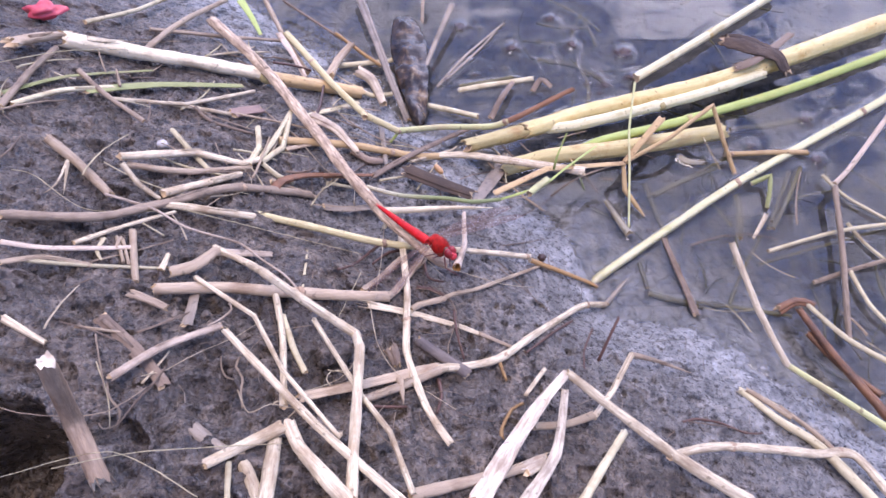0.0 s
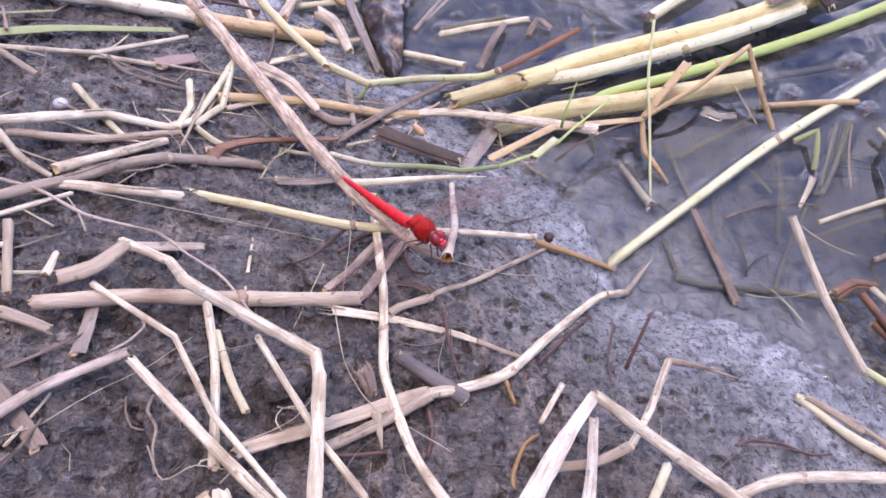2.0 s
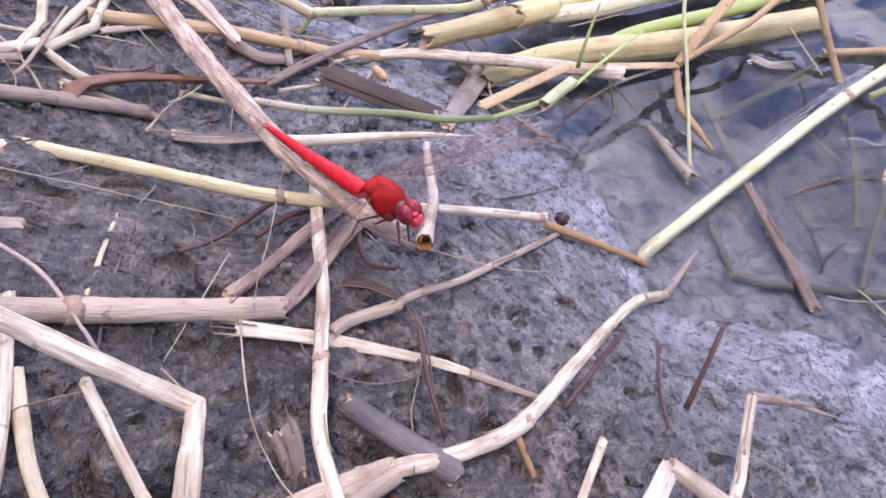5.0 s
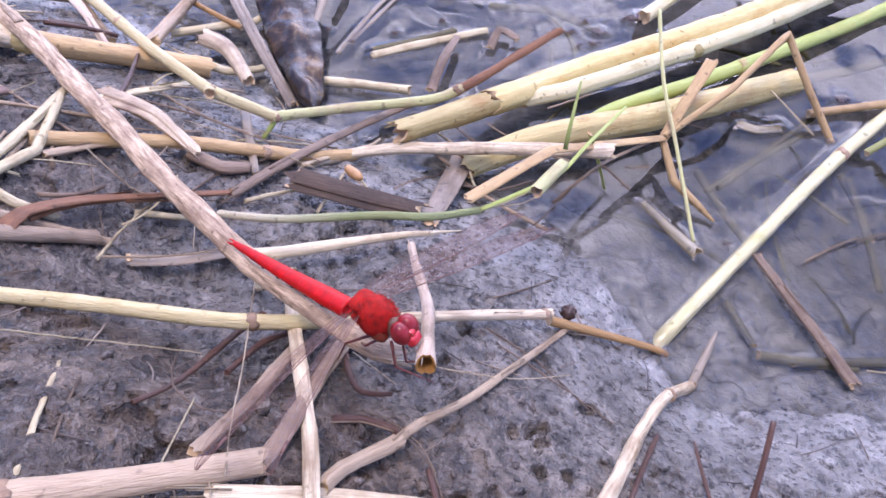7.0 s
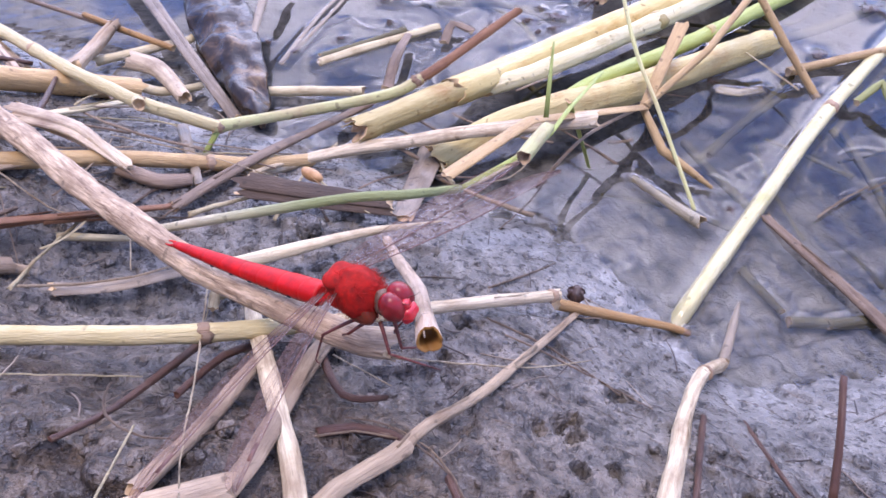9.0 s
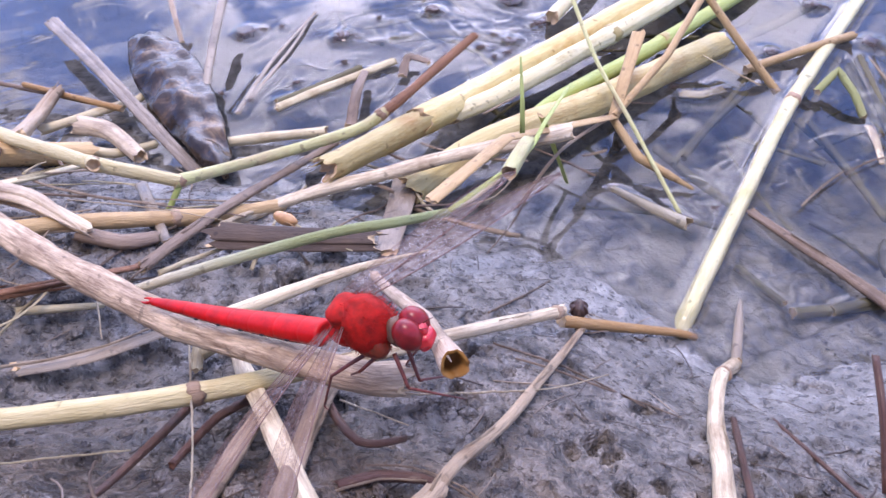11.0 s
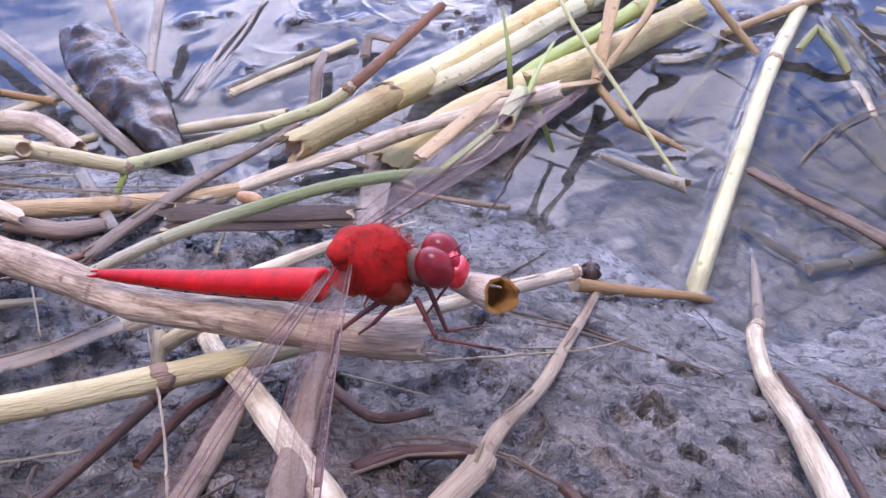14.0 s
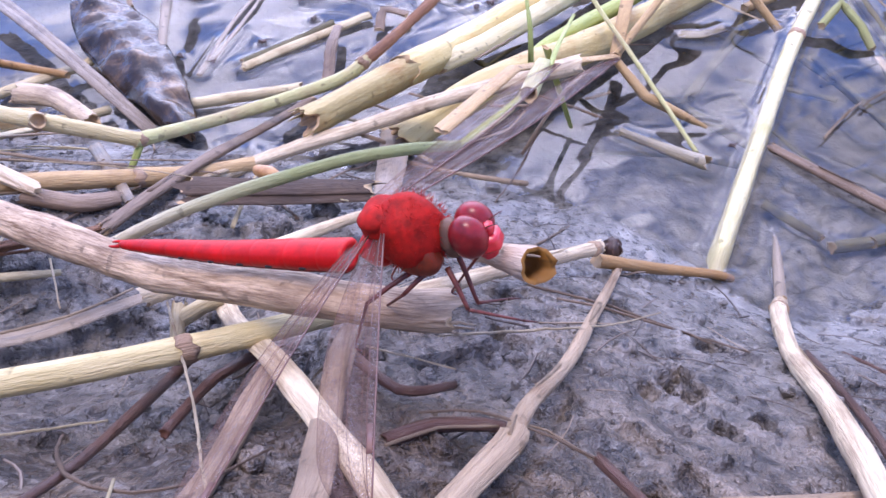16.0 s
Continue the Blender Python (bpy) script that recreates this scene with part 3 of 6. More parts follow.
stem("stalk", "bleached curved stalk with a knuckle joint", "white", 1.4, 1.5, [(69.3, 2.8, 1.2), (57.8, -3.4, 13.3), (46.2, -13.2, 22.6), (33.9, -25.8, 35.9), (19.7, -39.9, 48.1), (7.0, -45.9, 55.2), (-7.5, -49.2, 62.2)], nodes=(.14,.7,))
stem("stalk", "sodden grey stem end running into the water", "grey", 1.1, 0.8, [(70.3, 3.4, 0.8), (79.6, 13.9, 1.0), (82.3, 16.6, -0.0)], taper=True)
stem("blade", "bleached sheath strip with a ragged split end", "white", 1.5, 0.9, [(-27.4, -23.9, 60.7), (-13.6, -24.6, 55.0), (4.7, -27.3, 48.0), (13.1, -29.1, 43.9)], flat=.3, split=True, fringe=True)
stem("stalk", "thick smooth tan stalk lying on dark mud", "tan", 1.95, 2.0, [(-92.3, -31.4, 90.5), (-73.0, -26.1, 80.2), (-54.8, -23.9, 71.7), (-34.8, -21.4, 63.1), (-20.7, -19.3, 57.4)], nodes=(.62,))
stem("blade", "flat bleached leaf strip standing across the stalks", "white", 1.45, 1.2, [(-20.9, 33.8, 23.8), (-19.8, 21.2, 33.0), (-17.5, 6.0, 43.6), (-15.5, -8.0, 49.8), (-14.3, -16.3, 53.8), (-13.6, -33.7, 61.4), (-12.8, -44.9, 64.6), (-5.7, -64.4, 69.4), (2.0, -76.2, 69.1)], flat=.4, nodes=(.6,))
stem("blade", "split brown stalk leaning on the mud", "tanpink", 1.25, 1.35, [(-17.4, 8.0, 40.4), (-20.6, 1.0, 45.8), (-24.6, -7.2, 51.2), (-30.2, -16.8, 58.6)], split=True, flat=.6)
stem("blade", "flat tan sheath strip on the mud", "tanpink", 1.6, 1.5, [(-7.6, 10.0, 37.6), (-10.2, 5.0, 41.0), (-14.9, -6.2, 48.6), (-18.7, -15.5, 55.2), (-22.0, -20.6, 58.4)], flat=.3)
stem("root", "dark reddish root reaching over the mud", "root", 0.8, 0.4, [(-24.6, 16.4, 38.2), (-28.8, 17.4, 33.6), (-35.6, -1.0, 50.4), (-41.1, -6.3, 55.4)])
stem("root", "dark reddish root arching out of the mud", "root", 0.7, 0.55, [(-17.1, 13.0, 36.4), (-23.9, 10.2, 39.1), (-29.4, 1.4, 45.7)])
stem("root", "curved reddish root on the mud", "root", 0.8, 0.6, [(-11.4, -11.0, 48.2), (-6.9, -11.3, 47.6), (-2.1, -13.3, 46.6), (-0.8, -15.2, 47.4)])
stem("root", "hooked reddish root half in the mud", "root", 0.7, 0.45, [(-9.4, 6.5, 38.4), (-8.7, 0.4, 42.0), (-7.4, -4.2, 43.9), (-5.0, -5.6, 43.8), (-1.6, -5.2, 41.6)])
stem("root", "thin reddish twig standing out of the mud", "root", 0.65, 0.5, [(58.6, -33.4, 26.0), (63.0, -25.6, 31.4), (67.2, -18.4, 34.6)])
stem("root", "thin brown twig lying on the mud", "root", 0.6, 0.45, [(51.2, -12.8, 18.4), (42.2, -22.0, 29.0), (36.2, -28.6, 35.4), (29.4, -35.6, 41.4)])
stem("root", "thin brown twig half in the mud", "root", 0.4, 0.35, [(60.4, -13.8, 12.9), (53.2, -29.9, 27.8), (51.7, -39.7, 32.9)])
stem("root", "thin upright twig in front of a stalk", "root", 0.5, 0.4, [(2.8, -22.4, 51.5), (3.9, -32.4, 53.5), (6.3, -42.0, 52.2)])
stem("root", "short orange root below a joint", "ochre", 0.7, 0.5, [(18.9, -41.0, 48.1), (19.9, -45.2, 48.8), (21.1, -49.1, 49.4)])
stem("stalk", "yellow jointed stalk bent over the litter", "ystalk", 1.9, 1.6, [(-91.6, 170.6, 12.5), (-60.3, 123.4, 20.4), (-41.2, 97.5, 25.0), (-25.2, 94.2, 16.0)], nodes=(.32,.82,), sharp=True)
stem("stalk", "pale green stalk leading from a fork to a joint", "palegreen", 1.45, 1.5, [(-26.5, 94.0, 16.2), (-3.9, 101.0, 10.0), (20.9, 99.5, 11.2), (30.0, 101.2, 13.0)], nodes=(.04,.96,))
stem("stalk", "purple-brown stalk tip with a white broken end", "brownred", 1.45, 1.3, [(30.0, 101.2, 13.0), (36.0, 103.0, 14.5), (64.0, 117.0, 18.0)], frayed=True)
stem("stalk", "stub of a cut side shoot on the yellow stalk", "ystalk", 1.6, 1.5, [(-41.6, 98.0, 25.2), (-41.0, 95.6, 26.4), (-40.6, 93.9, 27.2)], hollow=True)
stem("stalk", "short green shoot below a fork", "green", 0.8, 0.7, [(-25.5, 93.8, 15.0), (-30.0, 90.0, 11.5)])
stem("stalk", "short yellow stalk lying in the wet litter", "straw", 1.6, 1.5, [(-16.6, 125.2, 2.0), (15.4, 113.5, 3.0)])
stem("stalk", "short yellow stalk lying in the wet litter", "straw", 1.6, 1.4, [(-62.3, 154.2, 3.0), (-33.2, 156.4, 3.0), (-30.2, 161.5, 3.0)])
stem("stalk", "thin orange-brown stem across the litter", "ochre", 0.9, 1, [(-65.0, 175.9, 7.0), (-50.8, 162.2, 6.0), (-38.1, 151.9, 4.0)])
stem("stalk", "long flat bleached stalk on the reeds", "white", 1.7, 2.3, [(-20.5, 76.5, 13.5), (-5.8, 83.6, 8.6), (12.5, 82.8, 9.0), (34.6, 71.5, 17.0), (63.6, 61.5, 22.0)], flat=.75)
stem("stalk", "smooth tan stalk lying on the mud", "amber", 1.9, 1.7, [(-77.1, 69.1, 41.6), (-72.6, 71.3, 38.2), (-46.7, 77.7, 26.1), (-19.8, 79.7, 14.6), (-4.4, 83.9, 7.7)], nodes=(.7,))
stem("blade", "dark brown withered stalk with a frayed foot", "brown", 1.9, 1.5, [(-35.0, 61.4, 23.1), (-16.7, 80.8, 15.2), (5.3, 102.1, 4.0), (16.2, 107.8, 3.0)], split=True, flat=.6, fringe=True)
stem("stalk", "thin rod, bleached then turning green", "greenrod", 0.95, 0.85, [(-37.1, 53.0, 25.9), (-19.8, 37.5, 40.7), (0.4, 34.1, 42.4), (11.0, 33.2, 40.9), (23.1, 40.4, 31.6)])
stem("blade", "narrow green grass blade", "green", 0.6, 0.4, [(23.1, 40.4, 31.6), (35.5, 43.0, 34.0), (43.0, 44.9, 36.0), (52.4, 54.4, 34.0), (69.8, 73.2, 26.0)], flat=.4)
stem("stalk", "short green stub with a pink cut end", "palegreen", 1.5, 1.45, [(35.3, 38.4, 38.4), (39.3, 42.5, 37.5), (44.1, 47.4, 36.0)], hollow=True)
stem("stalk", "thin pale tail of a stem on the mud", "straw", 0.5, 0.4, [(23.1, 40.4, 31.6), (29.6, 43.0, 30.0), (37.4, 46.1, 30.0)])
stem("plank", "dark flat sheath piece lying on the mud", "dark", 3.8, 3, [(-19.9, 65.1, 21.8), (-4.4, 58.8, 19.4), (11.2, 53.7, 16.4)], flat=.3, split=True)
stem("blade", "grey ribbed sheath leaning from the reeds", "greysheath", 4, 2.6, [(31.0, 88.0, 1.5), (26.5, 79.0, 5.0), (12.8, 52.4, 13.4)], flat=.25)
stem("stalk", "white pointed stalk tip above the mud", "whiteflat", 1.7, 0.7, [(-31.3, 40.7, 25.0), (-23.9, 40.6, 24.5), (-5.4, 41.7, 23.7), (7.0, 43.5, 21.2), (20.5, 46.4, 16.2)], taper=True)
stem("blade", "grey flat leaf strip pressed in mud", "greysheath", 1.9, 1.2, [(-55.3, 39.7, 30.0), (-46.7, 42.4, 24.0), (-31.5, 45.8, 19.7)], flat=.2)


def wet_leaf():
    """A broad sodden leaf, crumpled and glossy, with a midrib and a torn edge."""
    m, nt, bs = material("sodden_leaf")
    co = node(nt, "ShaderNodeTexCoord").outputs["Object"]
    a = node(nt, "ShaderNodeTexNoise", {"Vector": co, "Scale": 70.0, "Detail": 6.0, "Roughness": 0.65, "Distortion": 1.0}).outputs["Fac"]
    b = node(nt, "ShaderNodeTexNoise", {"Vector": co, "Scale": 420.0, "Detail": 4.0}).outputs["Fac"]
    col = ramp(nt, a, [(0.36, (0.010, 0.008, 0.007)), (0.52, (0.045, 0.029, 0.019)), (0.62, (0.13, 0.075, 0.034)), (0.74, (0.27, 0.18, 0.09))])
    nt.links.new(blend(nt, ramp(nt, b, [(0.4, grey(0.5)), (0.6, grey(0))]), col, (0.02, 0.016, 0.014, 1)), bs.inputs["Base Color"])
    bs.inputs["Roughness"].default_value = 0.22
    bs.inputs["Specular IOR Level"].default_value = 0.36
    bump = node(nt, "ShaderNodeBump", {"Height": b, "Strength": 0.4, "Distance": 0.0006})
    nt.links.new(bump.outputs[0], bs.inputs["Normal"])
    top, tip = Vector((-25.5, 186.0, 8.0)), Vector((-15.0, 104.0, 5.0))
    along = tip - top
    across = along.cross(Vector((0, 0, 1))).normalized()
    n, w = 44, 18
    bm = bmesh.new()
    grid = []
    for i in range(n + 1):
        f = i / n
        half = 16.0 * (math.sin(math.pi * min(1, 0.05 + 0.72 * f)) ** 0.6) * (1 - 0.78 * f) * (1 if f < 0.92 else 1 - (f - 0.92) / 0.1)
        row = []
        for j in range(w + 1):
            c = 2 * j / w - 1
            q = along * f + across * c * half * (1 + 0.12 * noise.noise(Vector((f * 9, c, 3))))
            crease = 0.5 - 2.6 * c * c + 2.2 * abs(noise.noise(q * 0.11 + Vector((9, 2, 5)))) + 3.0 * noise.noise(q * 0.07 + Vector((4, 0, 0))) + 1.7 * noise.noise(q * 0.2 + Vector((0, 7, 0))) + 0.45 * noise.noise(q * 0.6)
            row.append(bm.verts.new((q + Vector((0, 0, crease + 1.5 * math.sin(math.pi * f)))) * U))
        grid.append(row)
    for i in range(n):
        for j in range(w):
            bm.faces.new((grid[i][j], grid[i][j + 1], grid[i + 1][j + 1], grid[i + 1][j]))
    ob = part("wet_leaf", bm, m)
    ob.location = top * U
    thick = ob.modifiers.new("thickness", "SOLIDIFY")
    thick.thickness = 0.5 * U
    rib = bmesh.new()
    tube(rib, [along * (k / 24) + Vector((0, 0, 0.3 + 1.5 * math.sin(math.pi * k / 24) + 3.0 * noise.noise(along * (k / 24) * 0.07 + Vector((4, 0, 0))) + 1.7 * noise.noise(along * (k / 24) * 0.2 + Vector((0, 7, 0))))) for k in range(25)],
         lambda f: 0.4 - 0.2 * f, sides=8, seed=3)
    part("midrib", rib, m, ob)
    return tagged(ob, "broad glossy brown-black sodden leaf at the water's edge", "leaf")


wet_leaf()
stem("blade", "withered fibrous grey stalk along a wet leaf", "greysheath", 2.6, 1.7, [(-55.5, 212.4, 8.0), (-43.0, 172.1, 11.0), (-32.3, 138.7, 10.0), (-22.1, 112.0, 3.5)], flat=.4, split=True)
stem("blade", "brown rotten sheath floating half sunk", "brown", 1.3, 1.7, [(101.2, 36.7, 1.0), (104.6, 17.9, 1.5), (108.8, -3.1, 1.4)], flat=.6, split=True)
stem("stalk", "curled dry husk of a stem", "husk", 2.8, 1.8, [(-64.0, 87.5, 36.1), (-52.5, 82.4, 32.2), (-44.3, 73.4, 26.9)], split=True, flat=.45, taper=True)
stem("stalk", "thick bleached stalk in the litter", "whiteflat", 4.1, 3.7, [(-173.7, 109.5, 68.9), (-142.6, 114.6, 53.4), (-105.4, 121.1, 35.3), (-92.5, 121.1, 30.1)], split=True)
stem("stalk", "thick orange-tan stalk joining a bleached one", "amber", 3.2, 3.2, [(-91.9, 120.8, 30.0), (-89.6, 120.1, 29.4), (-67.8, 124.9, 17.7), (-47.2, 128.8, 7.1)], nodes=(.06,))
stem("husk", "white papery husk round a joint", "husk", 3.2, 2.0, [(-50.3, 146.5, 6.0), (-42.2, 139.0, 6.0), (-34.8, 119.6, 8.1)], hollow=True, flat=.8)
stem("blade", "green grass blades in the litter", "grass", 2.6, 1.6, [(-152.9, 74.3, 71.6), (-131.4, 92.1, 55.6), (-100.3, 108.3, 36.5)], flat=.25)
stem("blade", "green grass blades in the litter", "grass", 1.6, 1, [(-175.1, 59.0, 87.3), (-162.1, 82.2, 72.3), (-137.8, 103.9, 52.9)], flat=.25)
stem("blade", "green leaf of young grass", "green", 2.3, 1, [(-122.8, 200.3, 12.7), (-112.9, 182.7, 14.9), (-104.6, 165.8, 16.6)], flat=.25)
stem("stalk", "thin bleached stalk on the mud", "white", 1.2, 1, [(-142.9, 72.3, 68.2), (-116.7, 80.9, 54.1), (-95.1, 106.7, 34.1)], sharp=True)
stem("stalk", "thin bleached stalk on the mud", "white", 1.1, 0.9, [(-123.4, 79.8, 56.3), (-99.0, 82.0, 45.3)])
stem("chip", "small flat brown wood chip in the litter", "chip", 3.4, 3.1, [(-98.4, 82.0, 46.0), (-93.4, 86.8, 42.4), (-88.5, 91.5, 38.1)], flat=.35)
stem("stalk", "bleached stalk of a branching tuft", "white", 1.9, 1.6, [(-120.8, 28.2, 84.1), (-102.7, 45.3, 64.0), (-86.2, 47.2, 53.2), (-80.9, 52.8, 48.8)], sharp=True)
stem("stalk", "bleached side shoot of a tuft", "straw", 1.4, 1.2, [(-84.2, 47.5, 51.9), (-82.3, 59.2, 48.7), (-84.9, 72.0, 47.6)], sharp=True)
stem("stalk", "bleached side shoot of a tuft", "straw", 1.5, 1.2, [(-81.3, 51.9, 48.8), (-77.3, 71.1, 42.5), (-74.8, 93.7, 34.1)], sharp=True)
stem("stalk", "bleached side shoot of a tuft", "straw", 1.4, 1.2, [(-80.3, 51.3, 48.4), (-74.1, 64.4, 41.9), (-74.8, 88.3, 36.3)], sharp=True)
stem("stalk", "tan stalk under a bleached one", "tan", 1.4, 1.2, [(-119.7, 27.3, 79.9), (-101.0, 33.8, 65.9), (-83.4, 47.4, 50.4)])
stem("stalk", "bleached stalk piece with a brown end", "white", 1.7, 1.5, [(-104.6, 15.5, 77.2), (-85.7, 40.2, 55.4)])
stem("stalk", "long stalk, reddish then bleached", "tanpink", 1.7, 1.7, [(-141.5, -10.6, 104.1), (-125.6, -5.5, 94.6), (-114.7, -0.6, 87.4), (-101.7, 12.2, 76.3), (-84.4, 30.8, 58.8), (-60.7, 43.2, 34.8)], nodes=(.72,))
stem("stalk", "thin bleached stalk leaning on another", "white", 1.1, 0.9, [(-118.6, 24.1, 84.8), (-112.1, 17.0, 81.9), (-105.0, 13.1, 77.4)])
stem("stalk", "bleached stalk piece on the mud", "white", 1.6, 1.4, [(-103.2, 10.7, 77.1), (-89.0, 12.5, 70.0), (-74.9, 15.4, 60.2)])
stem("blade", "tan forked stalk on the upper mud", "tan", 2.0, 1.6, [(-148.7, 35.3, 87.2), (-135.1, 24.8, 84.6), (-120.1, 10.7, 84.0)], split=True)
stem("stalk", "thin white straw splinter", "white", 0.7, 0.3, [(-138.0, 24.3, 87.1), (-137.2, 12.1, 89.8), (-138.5, 6.2, 92.4)], taper=True)
stem("stalk", "thin white straw splinter", "white", 0.7, 0.3, [(-137.3, 22.7, 87.5), (-133.0, 6.8, 90.2)], taper=True)
stem("stalk", "big bleached stalk with a sharp bend", "white", 1.2, 1.85, [(-80.0, -10.1, 80.3), (-68.2, -14.4, 76.1), (-54.5, -30.5, 97.5), (-29.8, -39.9, 71.1), (-25.8, -49.7, 83.6), (-25.5, -65.1, 83.6), (-25.4, -82.4, 85.5), (-24.4, -96.8, 88.9)], sharp=True)
stem("blade", "curled tan sheath on a bent stalk", "tan", 2.2, 1.8, [(-90.6, -23.0, 86.3), (-83.6, -19.2, 83.8), (-78.5, -10.9, 80.0)], flat=.6)
stem("stalk", "slanting stalk, bleached then yellowish", "white", 1.1, 1.4, [(-67.5, -45.4, 88.9), (-47.2, -65.0, 88.4), (-29.4, -81.0, 86.6), (-10.6, -96.1, 84.0)], split=True)
stem("stalk", "thin bent bleached stem", "white", 0.8, 0.7, [(-81.6, -24.9, 86.3), (-60.5, -38.6, 84.2), (-48.3, -58.0, 87.0), (-29.3, -78.6, 86.5), (-29.5, -77.0, 85.9)], sharp=True)
stem("stalk", "upright bleached stalk in the mud", "white", 1.1, 1.2, [(-59.3, -21.4, 72.5), (-51.9, -44.4, 79.0), (-46.7, -69.4, 86.9)])
stem("stalk", "upright bleached stalk in the mud", "white", 2, 2.2, [(-47.0, -80.2, 90.4), (-45.8, -98.1, 97.2)])
stem("stalk", "short bleached stalk leaning on mud", "white", 1.4, 2, [(-62.4, -88.8, 99.8), (-45.1, -76.4, 91.1)])
stem("stalk", "thick bleached stalk by the pit", "white", 2, 2.6, [(-43.6, -75.3, 90.1), (-39.7, -82.1, 91.2), (-25.2, -97.1, 90.3)], sharp=True)
stem("blade", "brown split stalk on the dark mud", "pink", 1.5, 1.3, [(-91.4, -65.8, 104.2), (-82.2, -53.3, 96.2), (-69.3, -43.2, 87.7)], split=True, flat=.6)
stem("stalk", "thin bent bleached stem", "white", 0.8, 0.9, [(-42.6, -37.4, 78.5), (-24.8, -64.3, 81.0), (-15.8, -75.3, 79.8), (-8.1, -93.7, 83.0)], sharp=True)
stem("blade", "large folded bleached leaf", "whiteleaf", 3.4, 1.5, [(9.7, -94.5, 74.3), (20.6, -76.8, 68.0), (31.7, -61.2, 63.6), (41.2, -49.8, 58.4)], flat=.22)
stem("stalk", "bleached midrib of a folded leaf", "white", 1.5, 2.3, [(41.2, -49.8, 58.4), (58.9, -63.1, 53.1), (75.0, -75.1, 47.9), (100.5, -89.1, 40.1)], sharp=True)
stem("blade", "inner flap of a folded leaf", "whiteleaf", 2.2, 1.2, [(24.0, -93.6, 68.3), (35.2, -77.1, 61.6), (40.1, -55.7, 58.2)], flat=.25)
stem("stalk", "tan rod under a folded leaf", "tan", 1.9, 1.7, [(-9.3, -93.8, 81.6), (9.1, -87.7, 71.8), (24.0, -82.4, 63.9)])
stem("stalk", "tan rod under a folded leaf", "tan", 1.3, 1.4, [(29.1, -67.4, 56.1), (39.8, -65.9, 52.4), (50.5, -61.3, 47.6)])
stem("stalk", "bleached bent stem with a brown tip", "white", 1.1, 1.1, [(50.5, -62.1, 46.9), (59.9, -49.9, 40.3), (70.5, -33.3, 31.6)], sharp=True)
stem("stalk", "brown tip of a bent stem", "tanpink", 1.2, 0.6, [(70.5, -33.3, 31.6), (82.4, -33.1, 23.7), (96.7, -35.1, 15.7)], taper=True)
stem("stalk", "bleached jointed stalk on the bank", "white", 1.5, 1.9, [(73.8, -75.8, 48.6), (96.9, -69.2, 34.7), (134.9, -68.3, 19.1), (152.3, -67.6, 12.9), (159.5, -82.4, 16.0)], nodes=(.3,.78,))
stem("stalk", "tan stalk half sunk in mud", "straw", 1.3, 2.2, [(116.2, -40.8, 11.0), (127.7, -54.6, 14.4), (140.0, -64.5, 14.4), (152.1, -85.8, 18.8)])
stem("stalk", "thin tan stalk half sunk in mud", "tanpink", 0.9, 1.2, [(131.2, -47.5, 9.5), (140.8, -58.3, 11.3), (148.0, -68.4, 12.6)])
stem("stalk", "bleached stalk standing over the water", "white", 1.3, 1.3, [(111.4, 5.7, 48.6), (118.4, -18.3, 40.0), (128.2, -38.5, 31.7)], sharp=True)
stem("stalk", "green-yellow lower part of a leaning stalk", "palegreen", 1.1, 1.3, [(128.2, -38.5, 31.7), (143.5, -49.8, 30.0), (160.0, -62.1, 28.0)])
stem("stalk", "red-brown rotting stem at the edge", "rust", 1.6, 2.2, [(150.6, -4.6, 8.0), (158.8, -27.2, 10.0), (171.6, -54.4, 12.0)], split=True)
stem("stalk", "pale stalk beside rotting stems", "straw", 1.1, 1.3, [(154.7, -2.5, 8.0), (165.6, -19.3, 10.0), (180.9, -32.7, 12.0)])
stem("stalk", "old stem standing in the water", "tanpink", 1.3, 1.3, [(183.0, 58.7, 9.0), (178.5, 28.8, 7.0), (169.8, -16.8, 4.0)])
stem("stalk", "thin bleached stem above the water", "pink", 1.2, 1.2, [(220.3, 100.4, 20.0), (193.2, 69.4, 12.0), (183.5, 60.3, 9.0)])
stem("stalk", "thin pale stem floating", "straw", 1, 0.9, [(209.0, 40.5, 4.0), (180.1, 37.2, 3.0), (147.7, 28.6, 1.0)])
stem("stalk", "short yellow stem on the mud", "straw", 1.3, 1.6, [(61.7, -65.5, 41.0), (41.8, -92.2, 59.9)])
stem("stump", "cut woody stem with a pale broken top", "bark", 2.5, 2.1, [(-82.2, -95.5, 113.4), (-89.5, -82.5, 119.3), (-85.3, -76.3, 143.2)], frayed=True)
stem("stalk", "thin greenish straw over the water", "palegreen", 0.6, 0.5, [(93.8, 114.2, 24.0), (89.4, 91.1, 16.0), (88.1, 72.1, 10.0), (85.6, 43.7, 1.0)])
stem("blade", "brown papery blade standing from a joint", "amber", 1.5, 1.9, [(87.0, 77.0, 8.0), (94.0, 83.9, 13.0), (105.8, 95.9, 18.0)], flat=.3)
stem("blade", "tan grass stem bent in a sharp elbow", "amber", 1, 1.1, [(87.0, 77.0, 8.0), (108.6, 85.8, 15.0), (130.1, 99.8, 22.0), (135.8, 87.7, 11.0), (142.7, 74.5, -1.0)], sharp=True)
stem("blade", "tan tip of a broken stem in the water", "amber", 1, 1.5, [(86.0, 76.0, 8.0), (85.4, 62.4, 5.0), (93.8, 49.4, 1.0)], taper=True, sharp=True)
